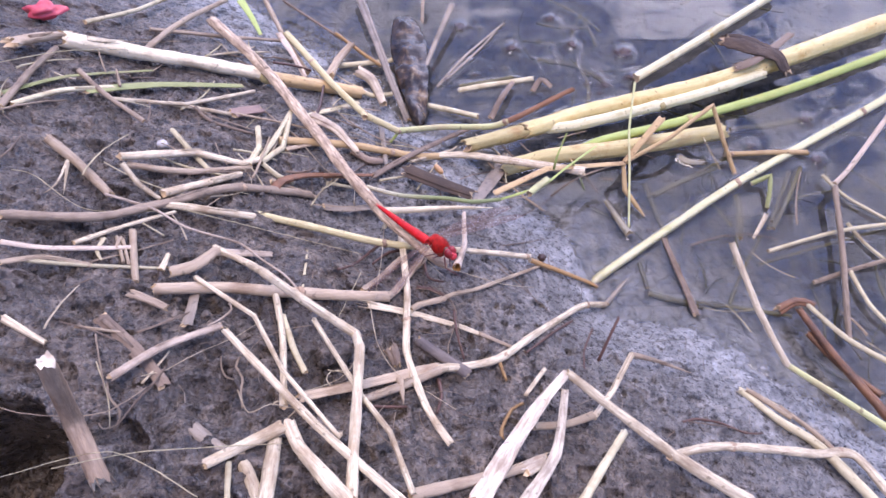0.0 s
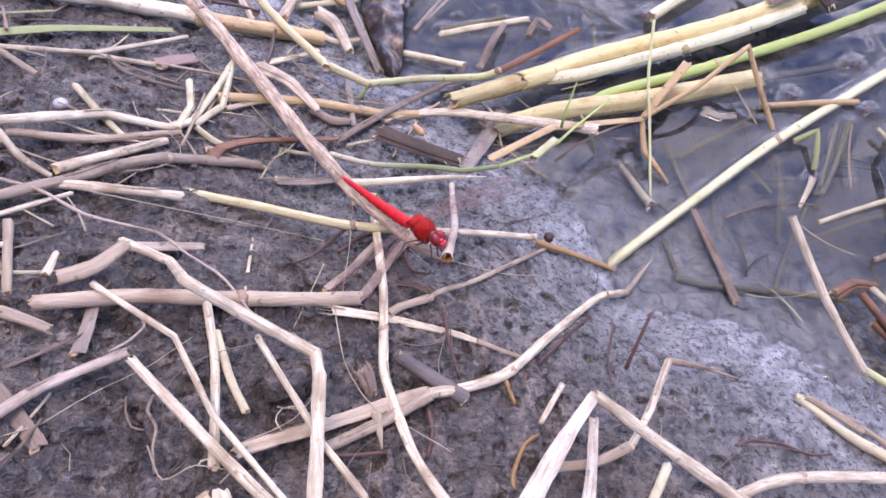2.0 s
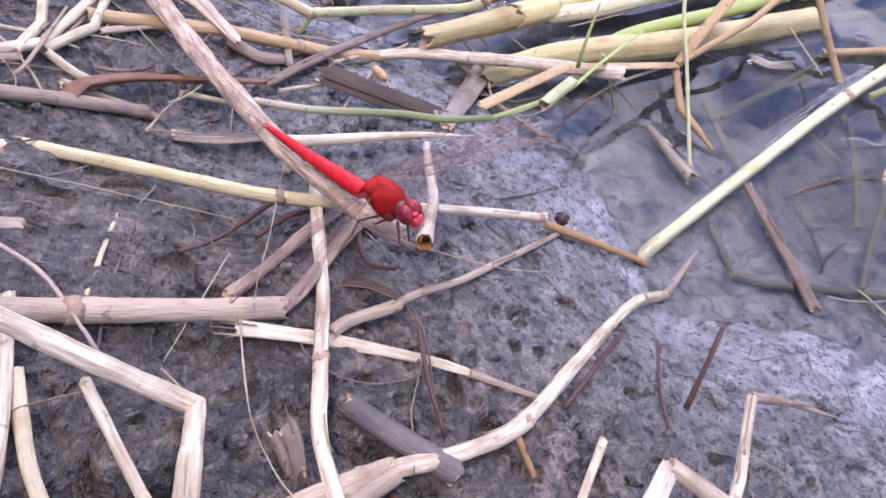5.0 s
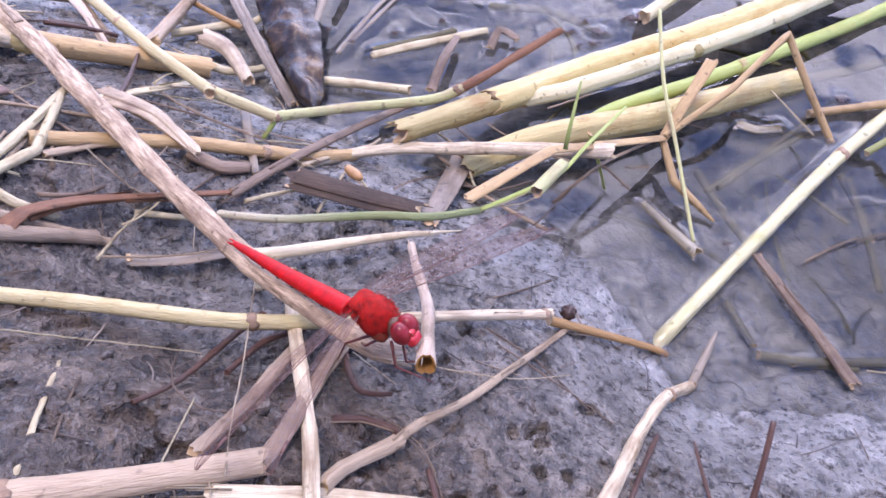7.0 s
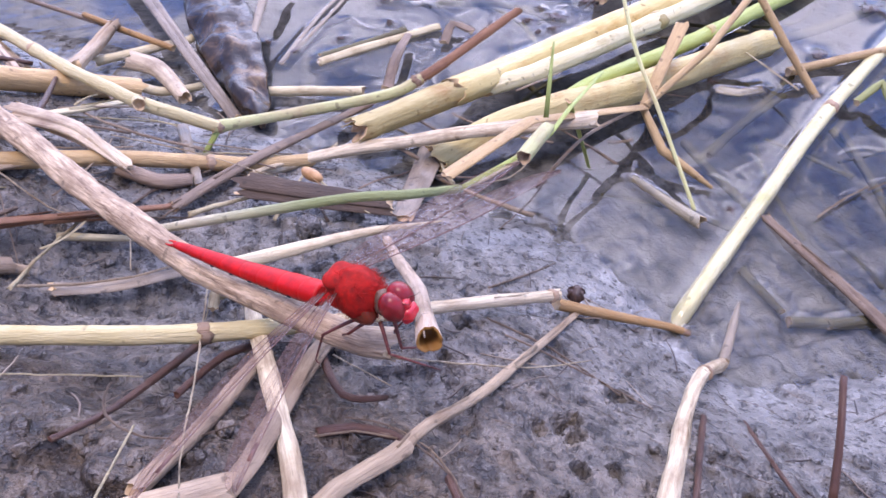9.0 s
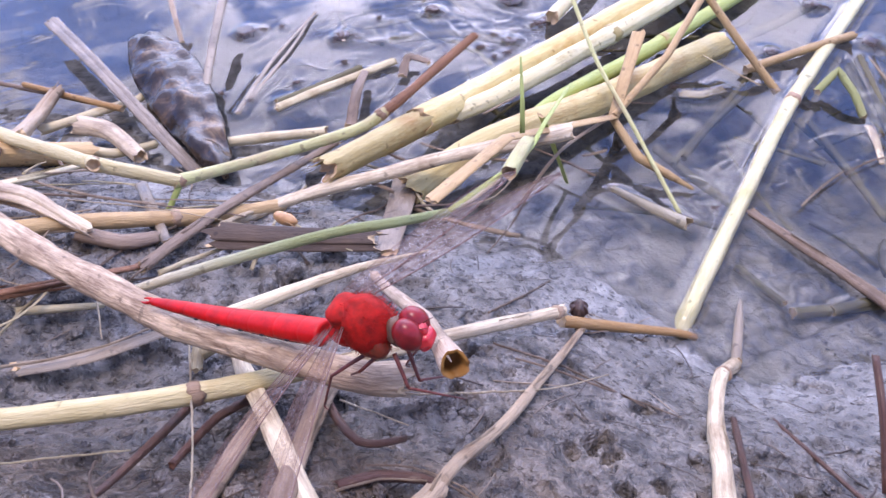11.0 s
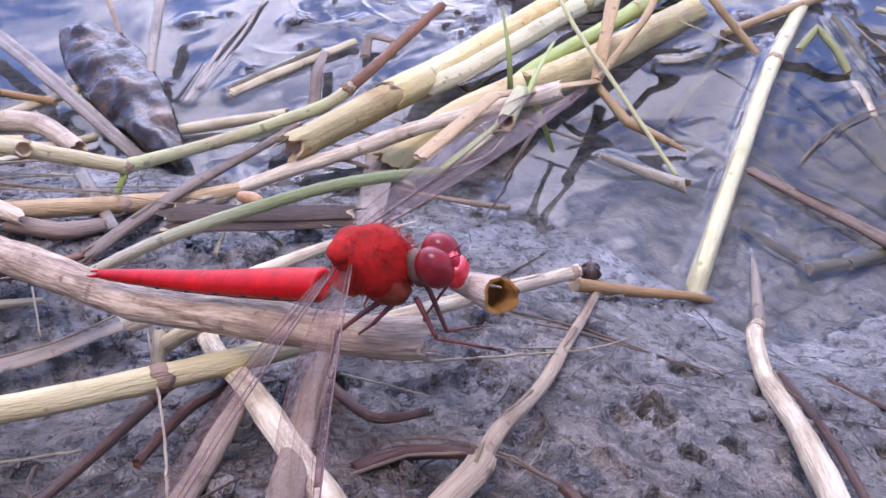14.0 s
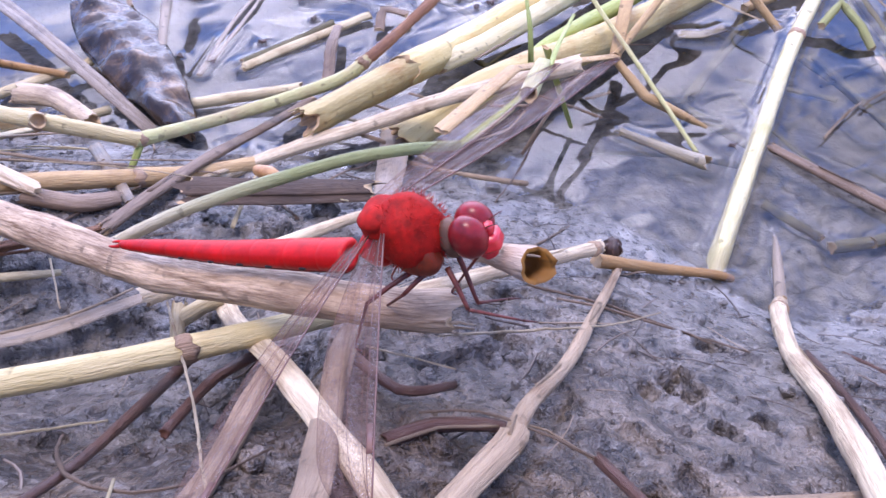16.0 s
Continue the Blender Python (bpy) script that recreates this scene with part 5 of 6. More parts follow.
EYE_RED = plain_material("maroon_eye", (0.32, 0.016, 0.018), (0.14, 0.010, 0.012), 700.0, rough=0.3, spec=0.35, bump_mm=0.02, coat=0.08)
FACE = plain_material("bright_red_face", (0.72, 0.035, 0.05), (0.48, 0.015, 0.02), 800.0, rough=0.3, coat=0.3)
COLLAR = plain_material("brown_collar", (0.17, 0.085, 0.05), (0.08, 0.04, 0.025), 900.0, rough=0.6)
LEG = plain_material("dark_red_leg", (0.19, 0.045, 0.030), (0.07, 0.017, 0.014), 900.0, rough=0.4)
SPOT = plain_material("black_mark", (0.015, 0.010, 0.010), (0.01, 0.006, 0.006), 900.0)
VEIN = plain_material("wing_vein", (0.14, 0.055, 0.035), (0.08, 0.03, 0.022), 900.0, rough=0.45)


def wing_material():
    m, nt, bs = material("clear_wing")
    out = nt.nodes["Material Output"]
    co = node(nt, "ShaderNodeTexCoord").outputs["UV"]
    cells = node(nt, "ShaderNodeTexVoronoi", {"Vector": co, "Scale": 1.0, "Randomness": 0.75}, feature="DISTANCE_TO_EDGE").outputs["Distance"]
    net = ramp(nt, cells, [(0.03, grey(1)), (0.09, grey(0))])
    bs.inputs["Base Color"].default_value = (0.2, 0.12, 0.1, 1)
    bs.inputs["Roughness"].default_value = 0.22
    clear = node(nt, "ShaderNodeBsdfTransparent", {"Color": (0.97, 0.95, 0.94, 1)})
    body = node(nt, "ShaderNodeMapRange", {"Value": net, "To Min": 0.085, "To Max": 0.24}).outputs[0]
    mix = node(nt, "ShaderNodeMixShader", {0: body, 1: clear.outputs[0], 2: bs.outputs[0]})
    nt.links.new(mix.outputs[0], out.inputs["Surface"])
    return m


WING = wing_material()

F_AX = Vector((0.665, -0.690, 0.285)).normalized()
L_AX = Vector((0, 0, 1)).cross(F_AX).normalized()
U_AX = F_AX.cross(L_AX)
CORE = Vector((-2.0, 0.6, 59.3))


def fly(a, b, c):
    """A place on the dragonfly: ahead, to its left and up from the thorax's middle."""
    return F_AX * a + L_AX * b + U_AX * c


def blob(centre, size, mat, name, parent, label="", dents=0.03, seed=0, tilt=None, segs=24, rings=16):
    bm = bmesh.new()
    bmesh.ops.create_uvsphere(bm, u_segments=segs, v_segments=rings, radius=1.0)
    rot = Matrix((F_AX, L_AX, U_AX)).transposed()
    if tilt is not None:
        rot = rot @ tilt
    rnd = random.Random(seed)
    ph = [rnd.uniform(0, 6) for _ in range(3)]
    for v in bm.verts:
        k = 1 + dents * (math.sin(5 * v.co.x + ph[0]) + math.sin(6 * v.co.y + ph[1]) + math.sin(7 * v.co.z + ph[2]))
        v.co = (rot @ Vector((v.co.x * size[0] * k, v.co.y * size[1] * k, v.co.z * size[2] * k)) + centre) * U
    return part(name, bm, mat, parent, label)


def limb(points, r0, r1, mat, name, parent, label="", flat=1.0):
    bm = bmesh.new()
    path = spline(points, False, 0.6)
    tube(bm, path, lambda f: r0 + (r1 - r0) * f, sides=9, flat=flat, ragged=0.0, lumps=0.05, seed=3)
    return part(name, bm, mat, parent, label)


def wing(base, tip, lead, chord, mat, parent, name, sweep):
    """A clear wing: outline, front edge vein, long veins, cross veins and the dark cell near the tip."""
    base, tip, lead = Vector(base), Vector(tip), Vector(lead)
    along = tip - base
    span = along.length
    along.normalize()
    lead = (lead - along * lead.dot(along)).normalized()
    face = along.cross(lead)

    def at(s, c):
        width = chord * (0.30 + 0.95 * math.sin(math.pi * min(1, 0.08 + 0.80 * s)) ** 0.75) * (1 if s < 0.8 else math.sqrt(max(0.02, 1 - ((s - 0.8) / 0.2) ** 2 * 0.96)))
        sag = 0.5 * math.sin(3.1 * s) + 0.16 * math.sin(c * 16)
        front = 0.10 * chord * math.sin(math.pi * s)
        return base + along * (s * span) + lead * (front - c * width * sweep) + face * sag

    bm = bmesh.new()
    uv = bm.loops.layers.uv.verify()
    n, m = 30, 10
    grid = [[bm.verts.new(at(i / n, j / m) * U) for j in range(m + 1)] for i in range(n + 1)]
    for i in range(n):
        for j in range(m):
            f = bm.faces.new((grid[i][j], grid[i + 1][j], grid[i + 1][j + 1], grid[i][j + 1]))
            for loop, (a, b) in zip(f.loops, ((i, j), (i + 1, j), (i + 1, j + 1), (i, j + 1))):
                loop[uv].uv = (a / n * 84, b / m * 20)
    membrane = part(name, bm, mat, parent)
    solid = membrane.modifiers.new("thin", "SOLIDIFY")
    solid.thickness = 0.03 * U
    for c, r in ((0.0, 0.075), (0.10, 0.035), (0.26, 0.026), (0.45, 0.024), (0.68, 0.02), (1.0, 0.02)):
        vb = bmesh.new()
        tube(vb, [at(k / 24, c) for k in range(25)], lambda f: r * (1.1 - 0.5 * f), sides=6, ragged=0, lumps=0, seed=1)
        part("vein", vb, VEIN, membrane)
    sb = bmesh.new()
    tube(sb, [at(0.84, 0.05), at(0.87, 0.05), at(0.905, 0.05)], lambda f: 0.17, sides=8, flat=0.2, ragged=0, seed=2)
    part("wing_cell", sb, VEIN, membrane, "dark cell near the wing tip")
    return membrane


def fuzz(parent):
    """Short hairs all over the thorax, too fine to count."""
    rnd = random.Random(9)
    verts, faces = [], []
    for _ in range(900):
        d = Vector((rnd.gauss(0, 1), rnd.gauss(0, 1), rnd.gauss(0, 1))).normalized()
        root = fly(0.1 + 3.65 * d.x, 3.05 * d.y, 0.5 + 3.75 * d.z)
        out = fly(d.x / 4.2, d.y / 3.2, d.z / 3.8).normalized()
        out = (out + Vector((rnd.gauss(0, 0.35), rnd.gauss(0, 0.35), rnd.gauss(0, 0.35)))).normalized()
        side = out.cross(Vector((0.3, 0.5, 0.8))).normalized()
        other = out.cross(side)
        b = len(verts)
        for k in range(3):
            a = k * 2.094
            verts.append((root + side * (0.045 * math.cos(a)) + other * (0.045 * math.sin(a))) * U)
        verts.append((root + out * rnd.uniform(0.35, 0.95)) * U)
        faces.extend(((b, b + 1, b + 3), (b + 1, b + 2, b + 3), (b + 2, b, b + 3)))
    ob = mesh_of("hair", verts, faces, THORAX)
    ob.parent = parent
    return tagged(ob, "short red hair", kind="stuff")


def mesh_of(name, verts, faces, mat, smooth=True):
    me = bpy.data.meshes.new(name)
    me.from_pydata(verts, [], faces)
    if smooth:
        me.shade_smooth()
    me.materials.append(mat)
    return new(name, me)


def build_dragonfly():
    body = new("dragonfly")
    body.location = CORE * U
    tagged(body, "scarlet dragonfly with clear wings resting on a dry stalk", "dragonfly")
    tail = Vector((-28.4, 28.4, 46.6)) - CORE
    root = Vector((-6.8, 5.6, 54.6)) - CORE
    mid = tail.lerp(root, 0.5) + Vector((0, 0, -0.5))
    path = spline([tail, mid, root], False, 0.5)
    count = 9
    cuts = [0, 0.07, 0.16, 0.27, 0.39, 0.51, 0.63, 0.75, 0.87, 1.0]
    for k in range(count):
        a, b = cuts[k], cuts[k + 1]
        i0, i1 = round(a * (len(path) - 1)), round(b * (len(path) - 1))
        i0, i1 = max(0, i0 - 1), min(len(path) - 1, i1 + 1)
        seg = path[i0:i1 + 1]
        lo, hi = (i0 / (len(path) - 1)), (i1 / (len(path) - 1))

        def girth(f, lo=lo, hi=hi):
            g = lo + (hi - lo) * f
            tuck = 0.86 if f < 0.01 or f > 0.99 else 1.0
            return tuck * (0.62 + 1.30 * min(1, g * 1.25) ** 0.75 + 0.25 * g) * (1 + 0.012 * math.sin(math.pi * f)) * 0.86

        bm = bmesh.new()
        tube(bm, seg, girth, sides=22, flat=0.80, ragged=0, lumps=0, seed=1)
        ring = part("abdomen_segment", bm, RED, body)
        # a darker lower tube puts the underside's shade into the colour
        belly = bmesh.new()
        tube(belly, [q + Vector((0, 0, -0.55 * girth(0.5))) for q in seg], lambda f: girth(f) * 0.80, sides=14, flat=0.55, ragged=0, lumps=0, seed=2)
        part("underside", belly, SHADED_RED, ring, "maroon underside with shade in its colour")
        if 2 < k < 8:
            c = seg[len(seg) // 2]
            g = girth(0.5)
            t = (seg[-1] - seg[0]).normalized()
            side = t.cross(Vector((0, 0, 1))).normalized()
            blob(c + side * g * 0.97 + Vector((0, 0, -0.3)), (0.5, 0.18, 0.2), SPOT, "side_mark", ring, "small black mark", seed=k, segs=10, rings=6)
    for s in (-1, 1):
        limb([tail + L_AX * 0.3 * s, tail - F_AX * 1.0 + L_AX * 0.45 * s, tail - F_AX * 1.9 + L_AX * 0.35 * s], 0.28, 0.1, RED, "tail_clasper", body)
    thorax = blob(fly(0.1, 0, 0.5), (3.7, 3.1, 3.8), THORAX, "thorax", body, "furry red thorax", dents=0.035, seed=4)
    blob(fly(-2.0, 0, 2.4), (2.5, 2.4, 1.7), THORAX, "wing_hump", thorax, dents=0.05, seed=5)
    blob(fly(0.9, -1.8, -1.1), (2.3, 1.2, 2.0), FLANK, "flank", thorax, "brownish red flank", seed=6)
    blob(fly(0.9, 1.8, -1.1), (2.3, 1.2, 2.0), FLANK, "flank", thorax, "brownish red flank", seed=7)
    fuzz(thorax)
    blob(fly(-3.9, 0, -1.2), (2.4, 2.0, 1.8), RED, "waist", body, seed=8)
    blob(fly(4.0, 0, -0.2), (1.3, 1.6, 2.0), COLLAR, "neck", body, "dark brown neck", seed=9)
    head = blob(fly(5.5, 0, 0.3), (1.4, 1.8, 1.7), COLLAR, "head", body, "head with a pale hind rim", seed=10)
    for s in (-1, 1):
        blob(fly(6.1, 0.9 * s, 0.7), (1.8, 1.6, 2.15), EYE_RED, "compound_eye", head, "glossy maroon compound eye", dents=0.004, seed=11, segs=32, rings=24)
        limb([fly(7.5, 0.4 * s, 1.2), fly(8.4, 0.65 * s, 1.8), fly(9.1, 0.8 * s, 2.1)], 0.08, 0.04, LEG, "antenna", head)
    blob(fly(7.5, 0, -0.5), (1.05, 1.45, 1.15), FACE, "face", head, "bright pinkish red face", dents=0.06, seed=12)
    blob(fly(7.5, 0, 0.9), (0.75, 0.8, 0.65), FACE, "forehead", head, dents=0.05, seed=13)
    blob(fly(7.1, 0, -1.6), (0.95, 1.15, 0.7), FACE, "jaw", head, dents=0.06, seed=14)
    place = lambda x, y, z: Vector((x, y, z)) - CORE
    for s, tips in ((-1, LEGS_NEAR), (1, LEGS_FAR)):
        for k, (knee, foot) in enumerate(tips):
            hip = fly(2.9 - 1.5 * k, 1.2 * s, -2.9)
            knee, foot = place(*knee), place(*foot)
            leg = limb([hip, hip.lerp(knee, 0.5) + Vector((0, 0, 0.15)), knee], 0.30, 0.20, LEG, "leg", body)
            limb([knee, knee.lerp(foot, 0.55), foot], 0.18, 0.11, LEG, "shin", leg)
            d = (foot - knee).normalized()
            limb([foot, foot + d * 0.5 + F_AX * 0.35, foot + d * 0.7 + F_AX * 0.9], 0.13, 0.06, LEG, "foot", leg)
    back = -F_AX * 1.6
    wing(fly(-1.1, -2.1, 2.5), place(-15.0, -28.5, 76.0) + back, F_AX + U_AX * 0.5, 4.0, WING, body, "fore_wing", 1.0)
    wing(fly(-2.9, -2.1, 2.1), place(-24.9, -25.0, 71.5) + back, F_AX + U_AX * 0.5, 4.6, WING, body, "hind_wing", 1.0)
    wing(fly(0.2, 1.9, 3.0), place(30.2, 12.6, 60.6), F_AX + U_AX * 0.12, 4.2, WING, body, "fore_wing", 1.0)
    wing(fly(-1.9, 1.9, 2.8), place(26.0, 18.0, 58.5), F_AX + U_AX * 0.12, 4.6, WING, body, "hind_wing", 1.0)
    return body


LEGS_NEAR = [((-0.2, -6.4, 55.0), (4.6, -8.1, 52.2)), ((-4.6, -2.0, 55.2), (-5.7, 1.6, 49.8)), ((-7.9, -0.8, 54.6), (-9.8, -0.3, 48.4))]
LEGS_FAR = [((1.6, -4.9, 53.2), (5.2, -4.4, 51.0)), ((4.4, -0.5, 54.5), (1.6, 0.6, 49.2)), ((0.8, 5.0, 56.0), (-3.2, 5.2, 49.6))]
dragonfly = build_dragonfly()


# ---- small things ----
def lump(name, label, category, centre, size, mat, dents=0.12, seed=1, turn=0.0):
    bm = bmesh.new()
    bmesh.ops.create_icosphere(bm, subdivisions=3, radius=1.0)
    rot = Matrix.Rotation(turn, 3, "Z")
    for v in bm.verts:
        k = 1 + dents * 2 * noise.noise(v.co * 1.6 + Vector((seed * 3.1, 0, 0)))
        v.co = rot @ Vector((v.co.x * size[0], v.co.y * size[1], v.co.z * size[2])) * k * U
    ob = part(name, bm, mat)
    ob.location = Vector(centre) * U
    return tagged(ob, label, category)


SEED = plain_material("husked_grain", (0.50, 0.28, 0.11), (0.34, 0.17, 0.07), 500.0, rough=0.4)
PEBBLE = plain_material("pale_pebble", (0.52, 0.49, 0.45), (0.36, 0.33, 0.30), 500.0, rough=0.5)
DARK = plain_material("dark_bud", (0.10, 0.055, 0.04), (0.04, 0.025, 0.02), 700.0, rough=0.45, bump_mm=0.2)
PETAL = plain_material("pink_red_scrap", (0.66, 0.12, 0.14), (0.50, 0.03, 0.05), 160.0, rough=0.45)


def build_seed():
    ob = lump("grass_seed", "plump orange-brown grass seed on a thin stalk", "seed", (-4.9, 69.5, 16.2), (3.4, 1.5, 1.4), SEED, dents=0.05, turn=-0.9)
    limb([Vector((1.6, -2.2, -0.4)), Vector((5.5, -9.0, -1.0)), Vector((10.5, -18.0, 2.0))], 0.32, 0.14, MAT["straw"], "awn", ob, "pale straight awn")
    limb([Vector((-2.0, 2.4, 0)), Vector((1.0, -4.0, 0.9)), Vector((3.2, -7.0, 0.3))], 0.22, 0.12, MAT["ochre"], "bract", ob)
    return ob


build_seed()


def build_bud():
    ob = lump("dry_bud", "dark curled bud beside a stalk joint", "bud", (41.2, 19.3, 16.0), (1.7, 1.7, 1.9), DARK, dents=0.14)
    for k in range(6):
        a = k * 1.05
        out = Vector((math.cos(a), math.sin(a), 0))
        limb([out * 0.9 + Vector((0, 0, -1.2)), out * 1.9 + Vector((0, 0, 0.2)), out * 1.0 + Vector((0, 0, 1.9))], 0.5, 0.16, DARK, "bud_scale", ob, flat=0.5)
    return ob


build_bud()
lump("pebble", "small rounded pale pebble on the mud", "pebble", (-116.4, 48.7, 65.6), (2.4, 2.0, 1.6), PEBBLE, dents=0.08)
for i, (x, y, sx) in enumerate(((-36.0, -48.0, 6.0), (-8.0, 52.0, 3.4), (2.0, 56.0, 2.6), (-13.0, 49.0, 2.2), (-27.0, -55.0, 3.0))):
    z = float(mud_height(np.array([x]), np.array([y]))[0])
    lump("mud_clod", "dark wet clod of mud lying loose", "clod", (x, y, z + sx * 0.35), (sx, sx * 0.85, sx * 0.7), MUD, dents=0.22, seed=i + 3, turn=i * 1.3)


def floating_clumps():
    """Dark tufts of weed and froth that float between the stems."""
    rnd = random.Random(31)
    for k, (x, y, size) in enumerate(CLUMPS):
        ob = lump("weed_clump", "small dark brown clump of weed floating on water", "water weed", (x, y, 0.5), (size, size * 0.8, size * 0.35), DARK, dents=0.35, seed=k + 20, turn=k)
        for _ in range(5):
            a = rnd.uniform(0, 6.28)
            out = Vector((math.cos(a), math.sin(a), 0))
            limb([out * size * 0.6, out * size * 1.2 + Vector((0, 0, 0.3)), out * size * rnd.uniform(1.5, 2.4) + Vector((0.4, -0.4, -0.3))], 0.22, 0.1, DARK, "tendril", ob)


floating_clumps()


def petal_scrap():
    ob = lump("flower_scrap", "crumpled pink-red flower scrap in the litter", "flower", (-190.0, 130.0, 68.0), (9.0, 5.0, 3.0), PETAL, dents=0.35, seed=4)
    return ob


petal_scrap()


def thread(points, r=0.16, mat="white", label="thin pale plant thread on the mud"):
    base = Vector(points[0])
    bm = bmesh.new()
    path = [p - base for p in spline(points, False, 1.6)]
    rnd = random.Random(len(path))
    for i in range(1, len(path) - 1):
        path[i] = path[i] + Vector((rnd.gauss(0, 0.04), rnd.gauss(0, 0.04), rnd.gauss(0, 0.03)))
    tube(bm, path, lambda f: r * (1.15 - 0.5 * f), sides=6, ragged=0, lumps=0.1, seed=5)
    ob = part("plant_thread", bm, MAT[mat])
    ob.location = base * U
    return tagged(ob, label, "fibre")


thread([(-28.3, 36.4, 26.4), (-25.2, -0.4, 51.6), (-25.0, -12.0, 58.5), (-25.1, -22.3, 62.0)], .17, "white", "thin pale plant thread across the litter")
thread([(-47.2, 86.3, 25.8), (-29.7, 79.7, 21.1), (-11.7, 70.8, 15.6)], .14, "white", "thin pale plant thread across the litter")
thread([(-7.7, 4.3, 41.0), (-0.5, -3.5, 41.4)], .15, "white", "thin pale plant thread across the litter")
thread([(0.0, 1.4, 41.2), (13.0, -0.9, 36.2), (23.7, -1.2, 30.3), (36.2, 1.8, 21.2)], .17, "white", "thin pale plant thread across the litter")
thread([(20.2, 13.8, 24.8), (29.3, 5.2, 23.4), (37.3, -7.0, 23.5)], .22, "brown", "thin dark rootlet on the mud")
thread([(21.8, 8.5, 26.3), (26.3, 4.0, 26.4), (36.5, -5.0, 23.3), (41.9, -10.5, 22.2)], .2, "brown", "thin dark rootlet on the mud")
thread([(-27.7, -20.5, 60.3), (-23.1, -40.5, 66.0), (-15.4, -53.2, 68.8), (-4.5, -59.4, 67.0), (3.5, -64.0, 64.6)], .15, "white", "thin pale plant thread across the litter")
thread([(-59.8, -98.5, 107.2), (-79.5, -89.3, 115.8), (-97.0, -97.9, 128.9)], .14, "straw", "thin straw-coloured plant thread")
thread([(-43.8, -81.9, 93.8), (-75.1, -88.0, 110.4), (-88.8, -95.1, 124.2)], .16, "straw", "thin straw-coloured plant thread")
thread([(-105.3, 11.1, 77.4), (-86.2, 9.0, 70.2), (-60.2, 9.9, 53.4), (-34.4, 6.7, 44.2)], .2, "straw", "thin straw-coloured plant thread")
thread([(-113.5, 80.7, 52.3), (-104.9, 61.2, 55.6), (-94.2, 52.9, 54.0)], .15, "brown", "thin dark rootlet on the mud")
thread([(-60.3, -65.0, 89.8), (-55.6, -72.1, 90.7), (-49.8, -69.2, 89.1), (-41.8, -70.4, 87.3)], .18, "white", "thin pale plant thread across the litter")
thread([(-36.8, -54.4, 76.9), (-31.5, -55.1, 76.0), (-27.7, -56.7, 76.2)], .18, "white", "thin pale plant thread across the litter")
thread([(86.5, -58.4, 29.2), (102.0, -59.4, 24.6), (115.6, -61.4, 19.9)], .22, "brown", "thin dark rootlet on the mud")
thread([(89.7, -59.1, 27.9), (83.3, -62.0, 31.2), (77.8, -66.0, 34.6)], .2, "brown", "thin dark rootlet on the mud")
thread([(-11.7, -11.7, 49.0), (-6.7, -12.2, 48.4), (-1.7, -14.4, 47.8)], .2, "tanpink", "thin brown rootlet on the mud")
thread([(-150.8, 14.2, 95.9), (-144.0, 13.6, 93.2), (-124.0, 0.9, 89.8), (-103.2, 5.8, 79.7)], .16, "straw", "thin straw-coloured plant thread")
thread([(-179.1, 74.2, 89.1), (-165.2, 96.0, 73.9), (-144.1, 114.4, 56.2)], .2, "straw", "thin straw-coloured plant thread")
thread([(-66.4, 22.7, 48.3), (-61.8, 19.3, 46.1)], .3, "brown", "thin dark rootlet on the mud")
thread([(56.3, 61.7, 12.0), (46.8, 57.1, 4.0), (35.4, 48.8, 5.4)], .25, "brown", "thin dark rootlet on the mud")
thread([(38.8, 44.4, 30.0), (35.0, 43.7, 28.0), (25.6, 41.9, 30.0)], .17, "white", "thin pale plant thread across the litter")
thread([(24.2, 24.2, 18.8), (34.8, 29.4, 12.4), (43.9, 34.5, 6.8)], .25, "brown", "thin dark rootlet on the mud")
thread([(-64.1, 65.6, 40.3), (-56.0, 58.4, 33.2), (-50.5, 56.8, 30.0)], .18, "white", "thin pale plant thread across the litter")
thread([(-62.8, 61.2, 39.1), (-60.1, 46.2, 35.0), (-59.5, 42.3, 33.9)], .15, "brown", "thin dark rootlet on the mud")
thread([(-43.0, 55.0, 26.2), (-42.8, 43.6, 26.1)], .18, "white", "thin pale plant thread across the litter")
thread([(-97.1, -60.9, 103.7), (-91.0, -71.0, 104.2), (-86.7, -81.0, 106.5)], .2, "straw", "thin straw-coloured plant thread")
thread([(-15.2, -67.0, 72.2), (-16.1, -78.5, 76.2)], .2, "tanpink", "thin brown rootlet on the mud")
thread([(-32.3, -6.1, 53.4), (-36.5, -31.6, 67.8)], .16, "straw", "thin straw-coloured plant thread")


thread([(-120.5, 9.2, 86.8), (-104.3, 5.8, 81.4), (-91.3, -1.3, 79.4), (-74.1, -4.6, 74.0), (-65.5, -10.8, 73.1), (-55.4, -17.7, 71.2), (-44.4, -31.3, 71.9)], .5, "pink", "long winding pale stem over the litter")
thread([(-62.8, -52.7, 84.9), (-62.9, -56.7, 86.7), (-60.3, -60.2, 87.0), (-59.5, -65.3, 88.8), (-57.8, -70.7, 90.1)], .42, "tanpink", "curly brown rootlet on the mud")
thread([(-67.9, -53.4, 87.2), (-66.8, -57.2, 88.5), (-64.7, -60.7, 89.1), (-62.3, -61.2, 88.1)], .3, "tanpink", "curly brown rootlet on the mud")
thread([(-80.5, -59.8, 95.7), (-81.4, -64.9, 98.3), (-83.1, -71.1, 101.8), (-84.7, -77.5, 105.0), (-85.5, -81.2, 106.5)], .4, "brown", "dark rootlet hanging to the pit")
